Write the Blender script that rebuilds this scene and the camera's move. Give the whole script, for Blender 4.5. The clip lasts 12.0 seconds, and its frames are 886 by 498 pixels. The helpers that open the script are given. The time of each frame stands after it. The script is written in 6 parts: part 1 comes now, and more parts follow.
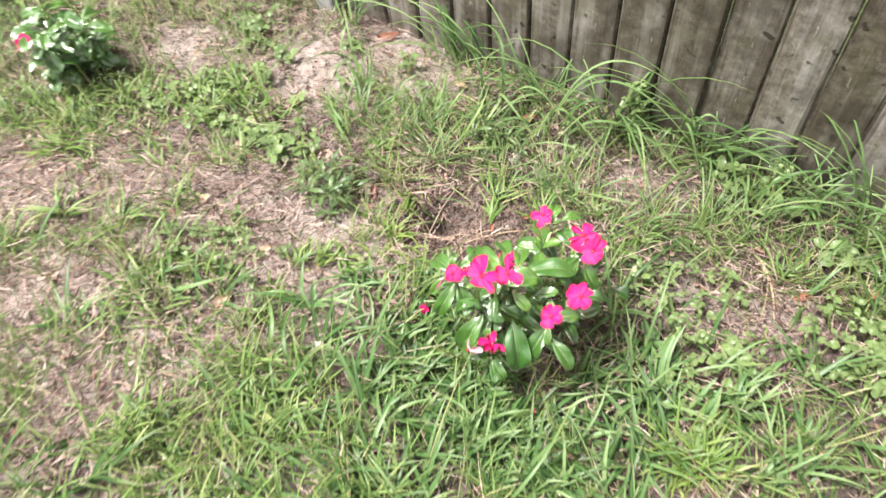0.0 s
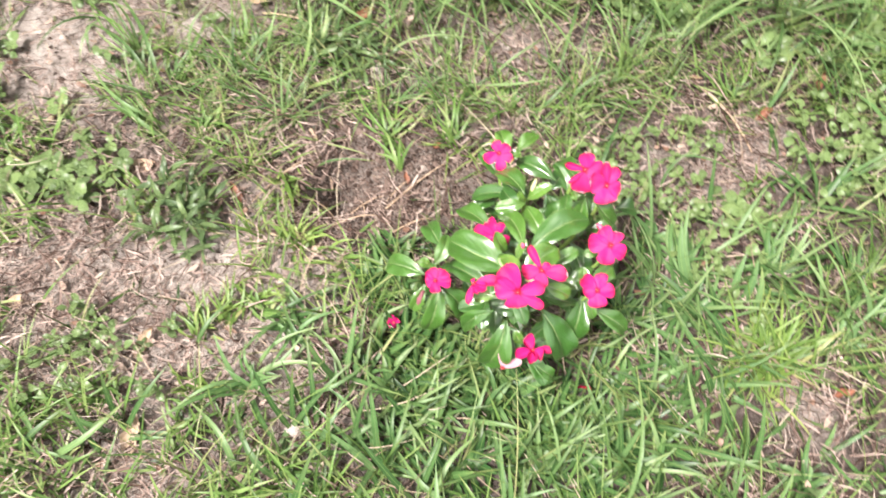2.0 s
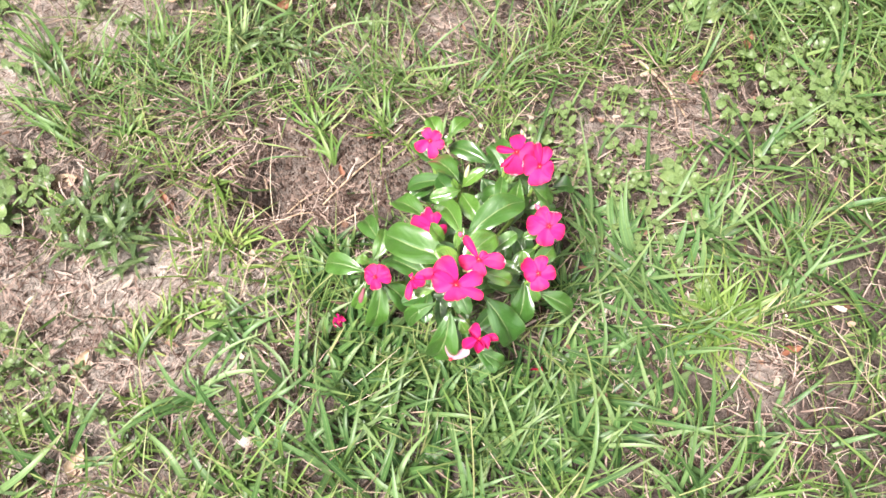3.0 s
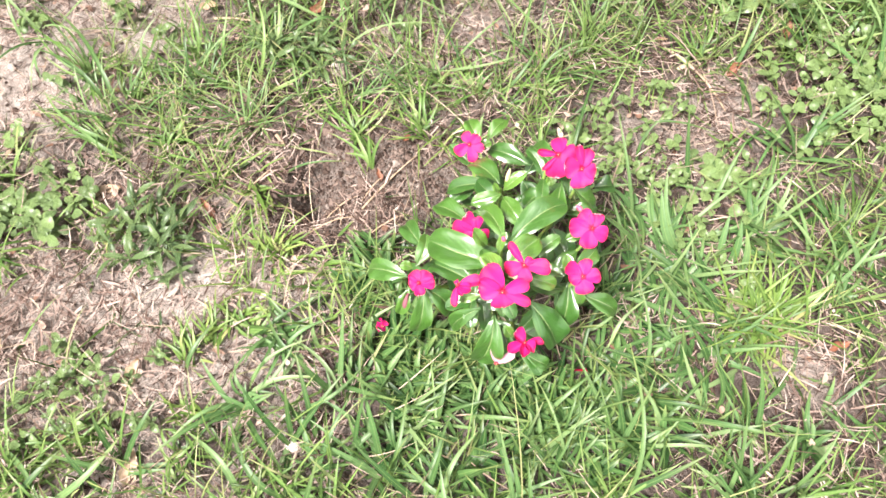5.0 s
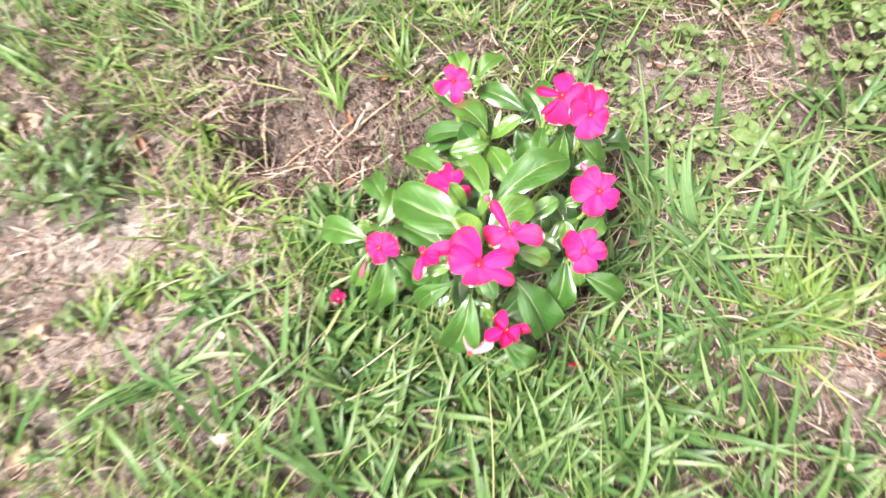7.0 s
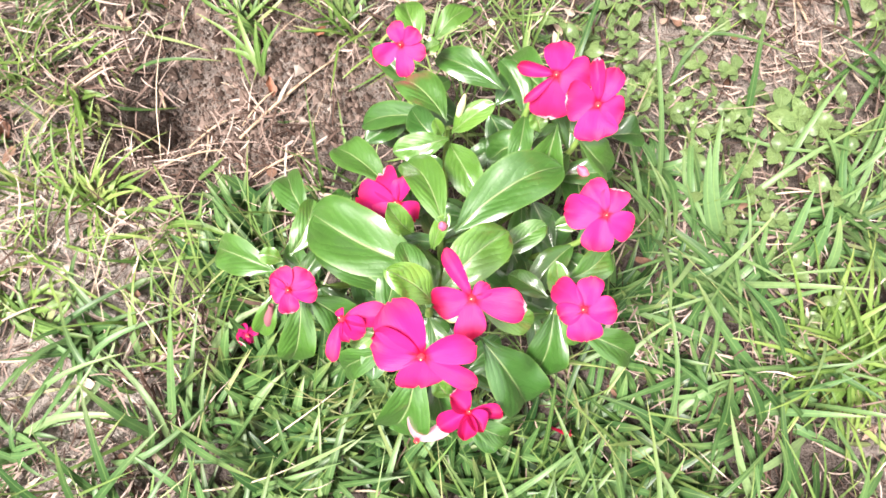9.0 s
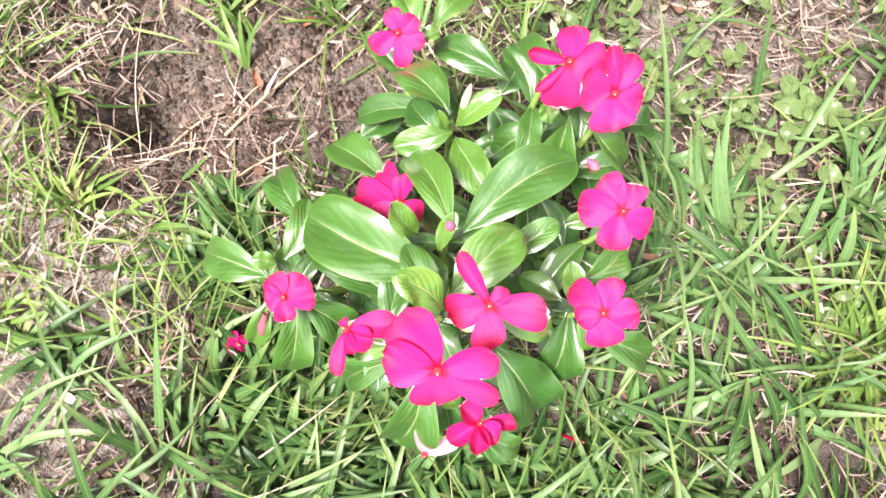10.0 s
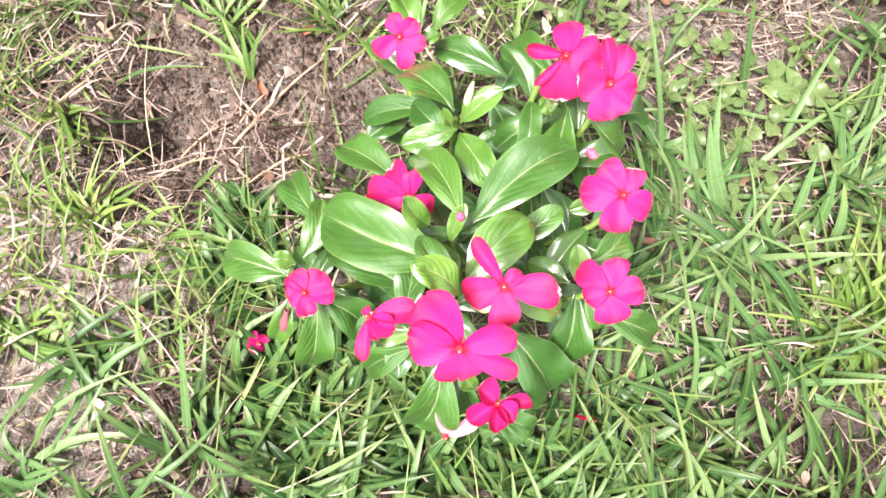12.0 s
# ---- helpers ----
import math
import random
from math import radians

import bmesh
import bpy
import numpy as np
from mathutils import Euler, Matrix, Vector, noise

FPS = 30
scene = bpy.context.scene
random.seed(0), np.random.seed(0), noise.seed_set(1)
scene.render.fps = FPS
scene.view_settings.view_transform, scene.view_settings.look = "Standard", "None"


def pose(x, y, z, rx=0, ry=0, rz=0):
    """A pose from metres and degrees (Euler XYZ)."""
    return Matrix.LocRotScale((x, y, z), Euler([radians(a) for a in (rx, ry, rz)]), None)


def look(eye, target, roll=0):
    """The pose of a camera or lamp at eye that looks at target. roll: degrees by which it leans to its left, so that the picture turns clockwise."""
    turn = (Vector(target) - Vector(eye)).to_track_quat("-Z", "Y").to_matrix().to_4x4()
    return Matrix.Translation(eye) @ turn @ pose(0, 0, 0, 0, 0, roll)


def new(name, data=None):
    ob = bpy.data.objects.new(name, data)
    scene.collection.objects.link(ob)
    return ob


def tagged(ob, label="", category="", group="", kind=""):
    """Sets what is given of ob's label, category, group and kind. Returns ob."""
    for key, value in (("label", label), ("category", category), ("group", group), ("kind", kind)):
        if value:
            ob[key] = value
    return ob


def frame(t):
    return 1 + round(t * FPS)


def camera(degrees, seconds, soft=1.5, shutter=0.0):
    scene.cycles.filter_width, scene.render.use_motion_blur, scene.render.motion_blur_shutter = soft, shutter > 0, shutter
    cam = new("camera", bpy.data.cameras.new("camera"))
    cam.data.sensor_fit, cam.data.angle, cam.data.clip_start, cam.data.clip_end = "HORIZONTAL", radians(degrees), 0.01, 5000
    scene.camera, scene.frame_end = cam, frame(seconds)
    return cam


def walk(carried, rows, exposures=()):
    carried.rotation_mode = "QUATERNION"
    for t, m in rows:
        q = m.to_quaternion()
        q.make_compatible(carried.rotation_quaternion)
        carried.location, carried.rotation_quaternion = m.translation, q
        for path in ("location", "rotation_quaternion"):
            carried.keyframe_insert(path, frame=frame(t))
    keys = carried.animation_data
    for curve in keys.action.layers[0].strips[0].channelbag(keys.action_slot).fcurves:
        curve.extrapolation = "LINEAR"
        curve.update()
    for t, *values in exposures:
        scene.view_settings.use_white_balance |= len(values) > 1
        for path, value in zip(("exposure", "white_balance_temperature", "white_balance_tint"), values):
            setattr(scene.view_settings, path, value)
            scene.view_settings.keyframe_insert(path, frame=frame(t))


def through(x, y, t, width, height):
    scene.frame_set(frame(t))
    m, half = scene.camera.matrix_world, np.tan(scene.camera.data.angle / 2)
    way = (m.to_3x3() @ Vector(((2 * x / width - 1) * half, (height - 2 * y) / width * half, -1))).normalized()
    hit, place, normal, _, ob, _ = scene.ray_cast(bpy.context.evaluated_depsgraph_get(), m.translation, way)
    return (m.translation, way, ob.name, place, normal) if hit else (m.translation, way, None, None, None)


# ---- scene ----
cam = camera(59.0, 12.0, soft=1.6, shutter=0.5)
PATH = [
    (0, (0.2027, -0.4869, 1.1108), (-0.0901, -0.0437, 0.2635), -7.46),
    (0.5, (0.0818, -0.3739, 1.0482), (-0.1292, 0.0551, 0.1699), -4.15),
    (1, (-0.0100, -0.3120, 1.0064), (-0.1047, 0.0982, 0.0993), -0.58),
    (1.5, (-0.1006, -0.2642, 0.9681), (-0.1253, 0.1065, 0.0397), 0.06),
    (2, (-0.0949, -0.2527, 0.9449), (-0.0853, 0.0696, -0.0018), 0.72),
    (2.5, (-0.0732, -0.2479, 0.9350), (-0.0248, 0.0426, -0.0206), 4.46),
    (2.7, (-0.0711, -0.2428, 0.9334), (-0.0136, 0.0526, -0.0202), 5.30),
    (4.3, (-0.0733, -0.2186, 0.9394), (-0.0192, 0.0521, -0.0217), 3.70),
    (4.5, (-0.0790, -0.2191, 0.9367), (-0.0375, 0.0548, -0.0242), 1.43),
    (5, (-0.0848, -0.2182, 0.9400), (-0.0622, 0.0654, -0.0186), -2.88),
    (5.5, (-0.0816, -0.2243, 0.9437), (-0.0628, 0.0667, -0.0128), -3.79),
    (6, (-0.0838, -0.2311, 0.9548), (-0.0803, 0.0971, 0.0102), -5.17),
    (6.5, (-0.0777, -0.2463, 0.9436), (-0.0648, 0.0701, -0.0049), -0.93),
    (7, (-0.0564, -0.1844, 0.7842), (-0.0361, 0.0632, -0.1845), 0.31),
    (7.2, (-0.0464, -0.1570, 0.7167), (-0.0158, 0.0913, -0.2515), 3.16),
    (8.8, (-0.0284, -0.0894, 0.6131), (0.0159, 0.0885, -0.3700), 10.41),
    (9, (-0.0254, -0.0816, 0.6083), (0.0182, 0.0928, -0.3754), 10.09),
    (9.5, (-0.0286, -0.0803, 0.5822), (0.0222, 0.0724, -0.4048), 14.80),
    (10, (-0.0371, -0.0722, 0.5804), (0.0298, 0.0938, -0.4035), 16.90),
    (10.5, (-0.0375, -0.0723, 0.5870), (0.0308, 0.0866, -0.3980), 17.50),
    (11, (-0.0439, -0.0744, 0.5907), (0.0226, 0.0878, -0.3938), 16.13),
    (11.5, (-0.0485, -0.0776, 0.5928), (0.0215, 0.0877, -0.3909), 16.24),
    (12, (-0.0466, -0.0816, 0.5994), (0.0235, 0.0882, -0.3836), 14.56),
]
walk(cam, [(t, look(eye, target, roll)) for t, eye, target, roll in PATH], exposures=[(0, 1.60), (1.0, 1.52), (2.6, 1.55), (4.4, 1.72), (7.0, 1.77), (9.0, 1.77), (12, 1.77)])

# ---- light ----
world = bpy.data.worlds.new("sky")
scene.world = world
world.use_nodes = True
wn, wl = world.node_tree.nodes, world.node_tree.links
sky = wn.new("ShaderNodeTexSky")
sky.sky_type, sky.sun_disc = "NISHITA", False
SUN_UP, SUN_ROUND = radians(68), radians(246)
sky.sun_elevation, sky.sun_rotation = SUN_UP, SUN_ROUND
sky.air_density, sky.dust_density, sky.ozone_density = 1.2, 6.0, 1.0
# thin bright cloud over the whole sky
cloud = wn.new("ShaderNodeMix")
cloud.data_type = "RGBA"
cloud.inputs[0].default_value = 0.55
wl.new(sky.outputs["Color"], cloud.inputs[6])
cloud.inputs[7].default_value = (10.5, 10.3, 8.9, 1)
wl.new(cloud.outputs[2], wn["Background"].inputs["Color"])
wn["Background"].inputs["Strength"].default_value = 0.058
sun_lamp = bpy.data.lights.new("sun", "SUN")
sun_lamp.energy, sun_lamp.angle, sun_lamp.color = 4.0, radians(15), (1.0, 0.97, 0.91)
sun = new("sun", sun_lamp)
SUN_DIR = Vector((math.sin(SUN_ROUND) * math.cos(SUN_UP), math.cos(SUN_ROUND) * math.cos(SUN_UP), math.sin(SUN_UP)))
sun.matrix_world = look(SUN_DIR * 20, (0, 0, 0))

# ---- materials ----
class Nodes:
    """Short hand for a node tree of one material."""

    def __init__(self, name):
        self.mat = bpy.data.materials.new(name)
        self.mat.use_nodes = True
        self.n, self.l = self.mat.node_tree.nodes, self.mat.node_tree.links
        self.bsdf = self.n["Principled BSDF"]
        self.out = self.n["Material Output"]

    def add(self, kind, **values):
        node = self.n.new(kind)
        for key, value in values.items():
            if hasattr(value, "is_output"):
                self.l.new(value, node.inputs[key.replace("_", " ")])
            else:
                node.inputs[key.replace("_", " ")].default_value = value
        return node

    def noise(self, vector, scale, detail=4.0, rough=0.6):
        node = self.add("ShaderNodeTexNoise", Scale=scale, Detail=detail, Roughness=rough)
        if vector:
            self.l.new(vector, node.inputs["Vector"])
        return node.outputs["Fac"]

    def ramp(self, fac, stops):
        node = self.n.new("ShaderNodeValToRGB")
        self.l.new(fac, node.inputs["Fac"])
        e = node.color_ramp.elements
        while len(e) < len(stops):
            e.new(0.5)
        for el, (pos, col) in zip(e, stops):
            el.position, el.color = pos, (*col, 1) if len(col) == 3 else col
        return node.outputs["Color"]

    def mix(self, fac, a, b, kind="MIX"):
        node = self.n.new("ShaderNodeMix")
        node.data_type, node.blend_type = "RGBA", kind
        for sock, value in ((node.inputs[0], fac), (node.inputs[6], a), (node.inputs[7], b)):
            if hasattr(value, "is_output"):
                self.l.new(value, sock)
            else:
                sock.default_value = value if not isinstance(value, tuple) or len(value) == 4 else (*value, 1)
        return node.outputs[2]

    def math(self, op, a, b=0.0, c=0.0):
        node = self.n.new("ShaderNodeMath")
        node.operation = op
        for sock, value in zip(node.inputs, (a, b, c)):
            if hasattr(value, "is_output"):
                self.l.new(value, sock)
            else:
                sock.default_value = value
        return node.outputs[0]

    def bump(self, height, strength, distance):
        node = self.add("ShaderNodeBump", Strength=strength, Distance=distance)
        self.l.new(height, node.inputs["Height"])
        self.l.new(node.outputs["Normal"], self.bsdf.inputs["Normal"])
        return node.outputs["Normal"]

    def coord(self, which="Object"):
        return self.n.new("ShaderNodeTexCoord").outputs[which]

    def thin(self, colour, share, normal=None):
        """Light that shines through a thin leaf."""
        t = self.n.new("ShaderNodeBsdfTranslucent")
        self.l.new(colour, t.inputs["Color"])
        if normal:
            self.l.new(normal, t.inputs["Normal"])
        m = self.add("ShaderNodeMixShader", Fac=share)
        self.l.new(self.bsdf.outputs[0], m.inputs[1])
        self.l.new(t.outputs[0], m.inputs[2])
        self.l.new(m.outputs[0], self.out.inputs["Surface"])

    def base(self, colour, rough, spec=0.5):
        for sock, value in (("Base Color", colour), ("Roughness", rough), ("Specular IOR Level", spec)):
            if hasattr(value, "is_output"):
                self.l.new(value, self.bsdf.inputs[sock])
            else:
                self.bsdf.inputs[sock].default_value = (*value, 1) if isinstance(value, tuple) else value


def soil_material():
    m = Nodes("soil")
    p = m.coord()
    kind = m.n.new("ShaderNodeAttribute")
    kind.attribute_name = "sand"
    fine, mid, wide = m.noise(p, 420, 3, 0.7), m.noise(p, 70, 5, 0.65), m.noise(p, 9, 4)
    # dark stops follow the bump's low spots and put crevice shade into the soil
    shaded_loam = m.ramp(mid, [(0.25, (0.013, 0.008, 0.007)), (0.5, (0.052, 0.035, 0.030)), (0.72, (0.17, 0.124, 0.112))])
    sand = m.ramp(mid, [(0.28, (0.30, 0.25, 0.235)), (0.5, (0.58, 0.515, 0.495)), (0.75, (0.75, 0.70, 0.685))])
    col = m.mix(kind.outputs["Fac"], shaded_loam, sand)
    col = m.mix(0.55, col, m.ramp(fine, [(0.3, (0.45, 0.42, 0.4)), (0.5, (0.95, 0.93, 0.92)), (0.7, (1.45, 1.38, 1.32))]), "MULTIPLY")
    col = m.mix(0.5, col, m.ramp(wide, [(0.35, (0.8, 0.74, 0.7)), (0.65, (1.1, 1.05, 1.02))]), "MULTIPLY")
    turf = m.n.new("ShaderNodeAttribute")
    turf.attribute_name = "turf"
    green = m.mix(1.0, m.ramp(m.noise(p, 30, 6, 0.75), [(0.3, (0.05, 0.075, 0.03)), (0.5, (0.12, 0.17, 0.065)), (0.7, (0.22, 0.25, 0.12))]), m.ramp(m.noise(p, 2.3, 4), [(0.35, (0.8, 0.72, 0.7)), (0.65, (1.1, 1.15, 1.0))]), "MULTIPLY")
    col = m.mix(turf.outputs["Fac"], col, green)
    col = m.mix(1.0, col, (0.76, 0.75, 0.745, 1), "MULTIPLY")
    m.base(col, 0.95, 0.04)
    m.bump(m.math("ADD", m.math("MULTIPLY", mid, 1.0), m.math("MULTIPLY", fine, 0.6)), 1.0, 0.011)
    return m.mat


def blade_material(name, stops, through=0.13, rough=0.40, tint=(0.70, 0.77, 0.565)):
    """Grass: each blade has its own tone, paler along the midrib, drier at the tip, shade painted at the root."""
    m = Nodes(name)
    uv = m.n.new("ShaderNodeSeparateXYZ")
    m.l.new(m.coord("UV"), uv.inputs[0])
    rnd = m.math("FRACT", m.math("ADD", m.n.new("ShaderNodeNewGeometry").outputs["Random Per Island"], m.n.new("ShaderNodeObjectInfo").outputs["Random"]))
    col = m.ramp(rnd, stops)
    streak = m.noise(m.coord(), 260, 2)
    col = m.mix(0.5, col, m.ramp(streak, [(0.3, (0.72, 0.72, 0.72)), (0.7, (1.2, 1.2, 1.15))]), "MULTIPLY")
    tip = m.math("MULTIPLY", m.math("POWER", uv.outputs[0], 5.0), m.math("FRACT", m.math("MULTIPLY", rnd, 37.0)))
    col = m.mix(m.math("MULTIPLY", tip, 0.7), col, (0.42, 0.36, 0.17))
    # roots mix to one dull olive that stands in for shade down in the grass
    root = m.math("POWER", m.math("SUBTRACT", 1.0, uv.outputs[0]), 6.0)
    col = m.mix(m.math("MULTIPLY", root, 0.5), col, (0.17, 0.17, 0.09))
    rib = m.math("LESS_THAN", m.math("ABSOLUTE", m.math("SUBTRACT", uv.outputs[1], 0.5)), 0.07)
    col = m.mix(m.math("MULTIPLY", rib, 0.25), col, (0.40, 0.48, 0.22))
    col = m.mix(1.0, col, (*tint, 1), "MULTIPLY")
    m.base(col, rough, 0.27)
    m.thin(col, through)
    return m.mat


def leaf_material(name, old, young, rough, gloss=0.0):
    """Broad leaf with a pale midrib and side veins; the tone runs from old to young by the object's own number."""
    m = Nodes(name)
    uv = m.n.new("ShaderNodeSeparateXYZ")
    m.l.new(m.coord("UV"), uv.inputs[0])
    u, w = uv.outputs[0], uv.outputs[1]
    side = m.math("ABSOLUTE", m.math("SUBTRACT", w, 0.5))
    tone = m.n.new("ShaderNodeAttribute")
    tone.attribute_type, tone.attribute_name = "OBJECT", "tone"
    rnd = m.n.new("ShaderNodeObjectInfo").outputs["Random"]
    col = m.mix(tone.outputs["Fac"], old, young)
    patch = m.noise(m.coord(), 55, 4)
    col = m.mix(0.6, col, m.ramp(patch, [(0.3, (0.72, 0.76, 0.7)), (0.7, (1.25, 1.2, 1.1))]), "MULTIPLY")
    col = m.mix(m.math("MULTIPLY", rnd, 0.35), col, m.mix(1.0, col, (0.8, 0.95, 1.0, 1), "MULTIPLY"))
    arc = m.math("ADD", m.math("MULTIPLY", m.math("ADD", u, m.math("MULTIPLY", patch, 0.30)), 6.0), m.math("ADD", m.math("MULTIPLY", side, -5.0), m.math("MULTIPLY", m.math("MULTIPLY", side, side), -5.0)))
    vein = m.math("ABSOLUTE", m.math("SUBTRACT", m.math("FRACT", arc), 0.5))
    veins = m.ramp(vein, [(0.0, (1, 1, 1)), (0.09, (0, 0, 0))])
    quilt = m.math("SINE", m.math("MULTIPLY", vein, math.pi))
    fade = m.math("SUBTRACT", 1.0, m.math("POWER", m.math("MULTIPLY", side, 2.0), 3.0))
    net = m.noise(m.coord(), 330, 3)
    rib = m.ramp(m.math("ADD", side, m.math("MULTIPLY", u, 0.022)), [(0.018, (1, 1, 1)), (0.042, (0, 0, 0))])
    edge = m.ramp(side, [(0.455, (0, 0, 0)), (0.5, (1, 1, 1))])
    col = m.mix(m.math("MULTIPLY", m.math("MULTIPLY", veins, fade), 0.10), col, (0.20, 0.31, 0.12))
    col = m.mix(m.math("MULTIPLY", edge, 0.18), col, (0.32, 0.45, 0.10))
    col = m.mix(m.math("MULTIPLY", rib, 0.66), col, (0.33, 0.42, 0.18))
    m.base(col, m.math("ADD", rough, m.math("MULTIPLY", patch, 0.16)), 0.4)
    relief = m.math("ADD", m.math("MULTIPLY", m.math("MULTIPLY", quilt, fade), 0.32), m.math("ADD", m.math("MULTIPLY", rib, -0.7), m.math("ADD", m.math("MULTIPLY", patch, 1.5), m.math("MULTIPLY", net, 0.42))))
    m.bsdf.inputs["Coat Weight"].default_value = gloss
    m.bsdf.inputs["Coat Roughness"].default_value = 0.31
    m.bsdf.inputs["Coat IOR"].default_value = 1.95
    nrm = m.bump(relief, 0.8, 0.0013)
    m.thin(col, 0.16, nrm)
    return m.mat


def petal_material(name, inner, outer, edge):
    m = Nodes(name)
    uv = m.n.new("ShaderNodeSeparateXYZ")
    m.l.new(m.coord("UV"), uv.inputs[0])
    u, w = uv.outputs[0], uv.outputs[1]
    rnd = m.n.new("ShaderNodeObjectInfo").outputs["Random"]
    col = m.ramp(u, [(0.02, tuple(0.6 * c for c in inner)), (0.07, inner), (0.17, outer), (0.62, outer), (0.95, edge), (1.0, edge)])
    lines = m.noise(m.add("ShaderNodeCombineXYZ", X=m.math("MULTIPLY", u, 2.0), Y=m.math("MULTIPLY", w, 26.0)).outputs[0], 1.0, 2)
    col = m.mix(0.35, col, m.ramp(lines, [(0.3, (0.8, 0.7, 0.8)), (0.7, (1.12, 1.2, 1.12))]), "MULTIPLY")
    col = m.mix(m.math("MULTIPLY", rnd, 0.55), col, m.mix(1.0, col, (0.98, 1.15, 0.72, 1), "MULTIPLY"))
    worn = m.math("MULTIPLY", m.math("GREATER_THAN", rnd, 0.84), m.math("GREATER_THAN", m.math("ADD", u, m.math("MULTIPLY", lines, 0.10)), 1.005))
    col = m.mix(m.math("MULTIPLY", worn, 0.8), col, (0.68, 0.44, 0.49))
    m.base(col, 0.5, 0.22)
    m.bsdf.inputs["Sheen Weight"].default_value = 0.05
    m.bsdf.inputs["Sheen Roughness"].default_value = 0.4
    m.bsdf.inputs["Sheen Tint"].default_value = (0.9, 0.5, 1.0, 1)
    nrm = m.bump(lines, 0.3, 0.0008)
    m.thin(col, 0.35, nrm)
    return m.mat


def plain_material(name, dark, light, rough, scale=60.0, spec=0.4, bump=0.002):
    m = Nodes(name)
    n = m.noise(m.coord(), scale, 5)
    m.base(m.ramp(n, [(0.3, dark), (0.7, light)]), rough, spec)
    m.bump(n, 0.5, bump)
    return m.mat


def litter_material(name, stops):
    m = Nodes(name)
    rnd = m.n.new("ShaderNodeNewGeometry").outputs["Random Per Island"]
    n = m.noise(m.coord(), 220, 3)
    col = m.mix(0.6, m.ramp(rnd, stops), m.ramp(n, [(0.3, (0.6, 0.58, 0.55)), (0.7, (1.25, 1.22, 1.2))]), "MULTIPLY")
    col = m.mix(1.0, col, (0.76, 0.75, 0.745, 1), "MULTIPLY")
    m.base(col, 0.85, 0.1)
    return m.mat


def wood_material():
    """Weathered grey boards: grain along the board, pale bleached streaks, dark wet stains and a little green."""
    m = Nodes("weathered_wood")
    rnd = m.n.new("ShaderNodeObjectInfo").outputs["Random"]
    shift = m.add("ShaderNodeCombineXYZ", X=m.math("MULTIPLY", rnd, 31.0), Y=0.0, Z=m.math("MULTIPLY", rnd, 17.0)).outputs[0]
    move = m.n.new("ShaderNodeVectorMath")
    m.l.new(m.coord(), move.inputs[0])
    m.l.new(shift, move.inputs[1])
    stretch = m.n.new("ShaderNodeVectorMath")
    stretch.operation = "MULTIPLY"
    m.l.new(move.outputs[0], stretch.inputs[0])
    stretch.inputs[1].default_value = (1, 1, 0.06)
    grain, band = m.noise(stretch.outputs[0], 150, 6, 0.75), m.noise(stretch.outputs[0], 26, 4)
    streaky = m.n.new("ShaderNodeVectorMath")
    streaky.operation = "MULTIPLY"
    m.l.new(move.outputs[0], streaky.inputs[0])
    streaky.inputs[1].default_value = (1, 1, 0.22)
    blot, speck, mottle = m.noise(move.outputs[0], 9, 5), m.noise(streaky.outputs[0], 130, 4), m.noise(move.outputs[0], 45, 6, 0.7)
    col = m.ramp(mottle, [(0.28, (0.075, 0.063, 0.052)), (0.48, (0.20, 0.176, 0.152)), (0.72, (0.36, 0.335, 0.31))])
    col = m.mix(0.55, col, m.ramp(grain, [(0.3, (0.5, 0.48, 0.46)), (0.5, (1.0, 1.0, 1.0)), (0.72, (1.35, 1.34, 1.32))]), "MULTIPLY")
    col = m.mix(m.ramp(band, [(0.47, (0, 0, 0)), (0.62, (0.75, 0.75, 0.75))]), col, (0.52, 0.495, 0.49))
    col = m.mix(m.ramp(blot, [(0.45, (0, 0, 0)), (0.60, (0.7, 0.7, 0.7))]), col, (0.085, 0.070, 0.056))
    col = m.mix(m.ramp(m.noise(move.outputs[0], 14, 4), [(0.50, (0, 0, 0)), (0.70, (0.55, 0.55, 0.55))]), col, (0.19, 0.185, 0.115))
    col = m.mix(m.ramp(speck, [(0.66, (0, 0, 0)), (0.72, (0.8, 0.8, 0.8))]), col, (0.55, 0.53, 0.50))
    col = m.mix(m.math("FRACT", m.math("MULTIPLY", rnd, 7.3)), m.mix(1.0, col, (1.2, 1.19, 1.18, 1), "MULTIPLY"), m.mix(1.0, col, (0.62, 0.60, 0.52, 1), "MULTIPLY"))
    place = m.n.new("ShaderNodeSeparateXYZ")
    m.l.new(m.coord(), place.inputs[0])
    rim = m.math("MULTIPLY", m.math("GREATER_THAN", m.math("ABSOLUTE", place.outputs[0]), 0.0405), m.ramp(m.noise(move.outputs[0], 70, 4, 0.7), [(0.53, (0, 0, 0)), (0.64, (0.55, 0.55, 0.55))]))
    col = m.mix(rim, col, (0.42, 0.40, 0.375))
    damp = m.math("MULTIPLY", m.math("GREATER_THAN", m.math("ADD", m.math("ABSOLUTE", place.outputs[0]), m.math("MULTIPLY", band, 0.022)), 0.0475), m.ramp(m.noise(streaky.outputs[0], 34, 4), [(0.40, (0, 0, 0)), (0.58, (0.7, 0.7, 0.7))]))
    col = m.mix(damp, col, (0.075, 0.056, 0.043))
    knot = m.noise(move.outputs[0], 34, 2, 0.4)
    col = m.mix(m.ramp(knot, [(0.66, (0, 0, 0)), (0.70, (0.85, 0.85, 0.85))]), col, (0.035, 0.028, 0.022))
    col = m.mix(1.0, col, (0.76, 0.76, 0.76, 1), "MULTIPLY")
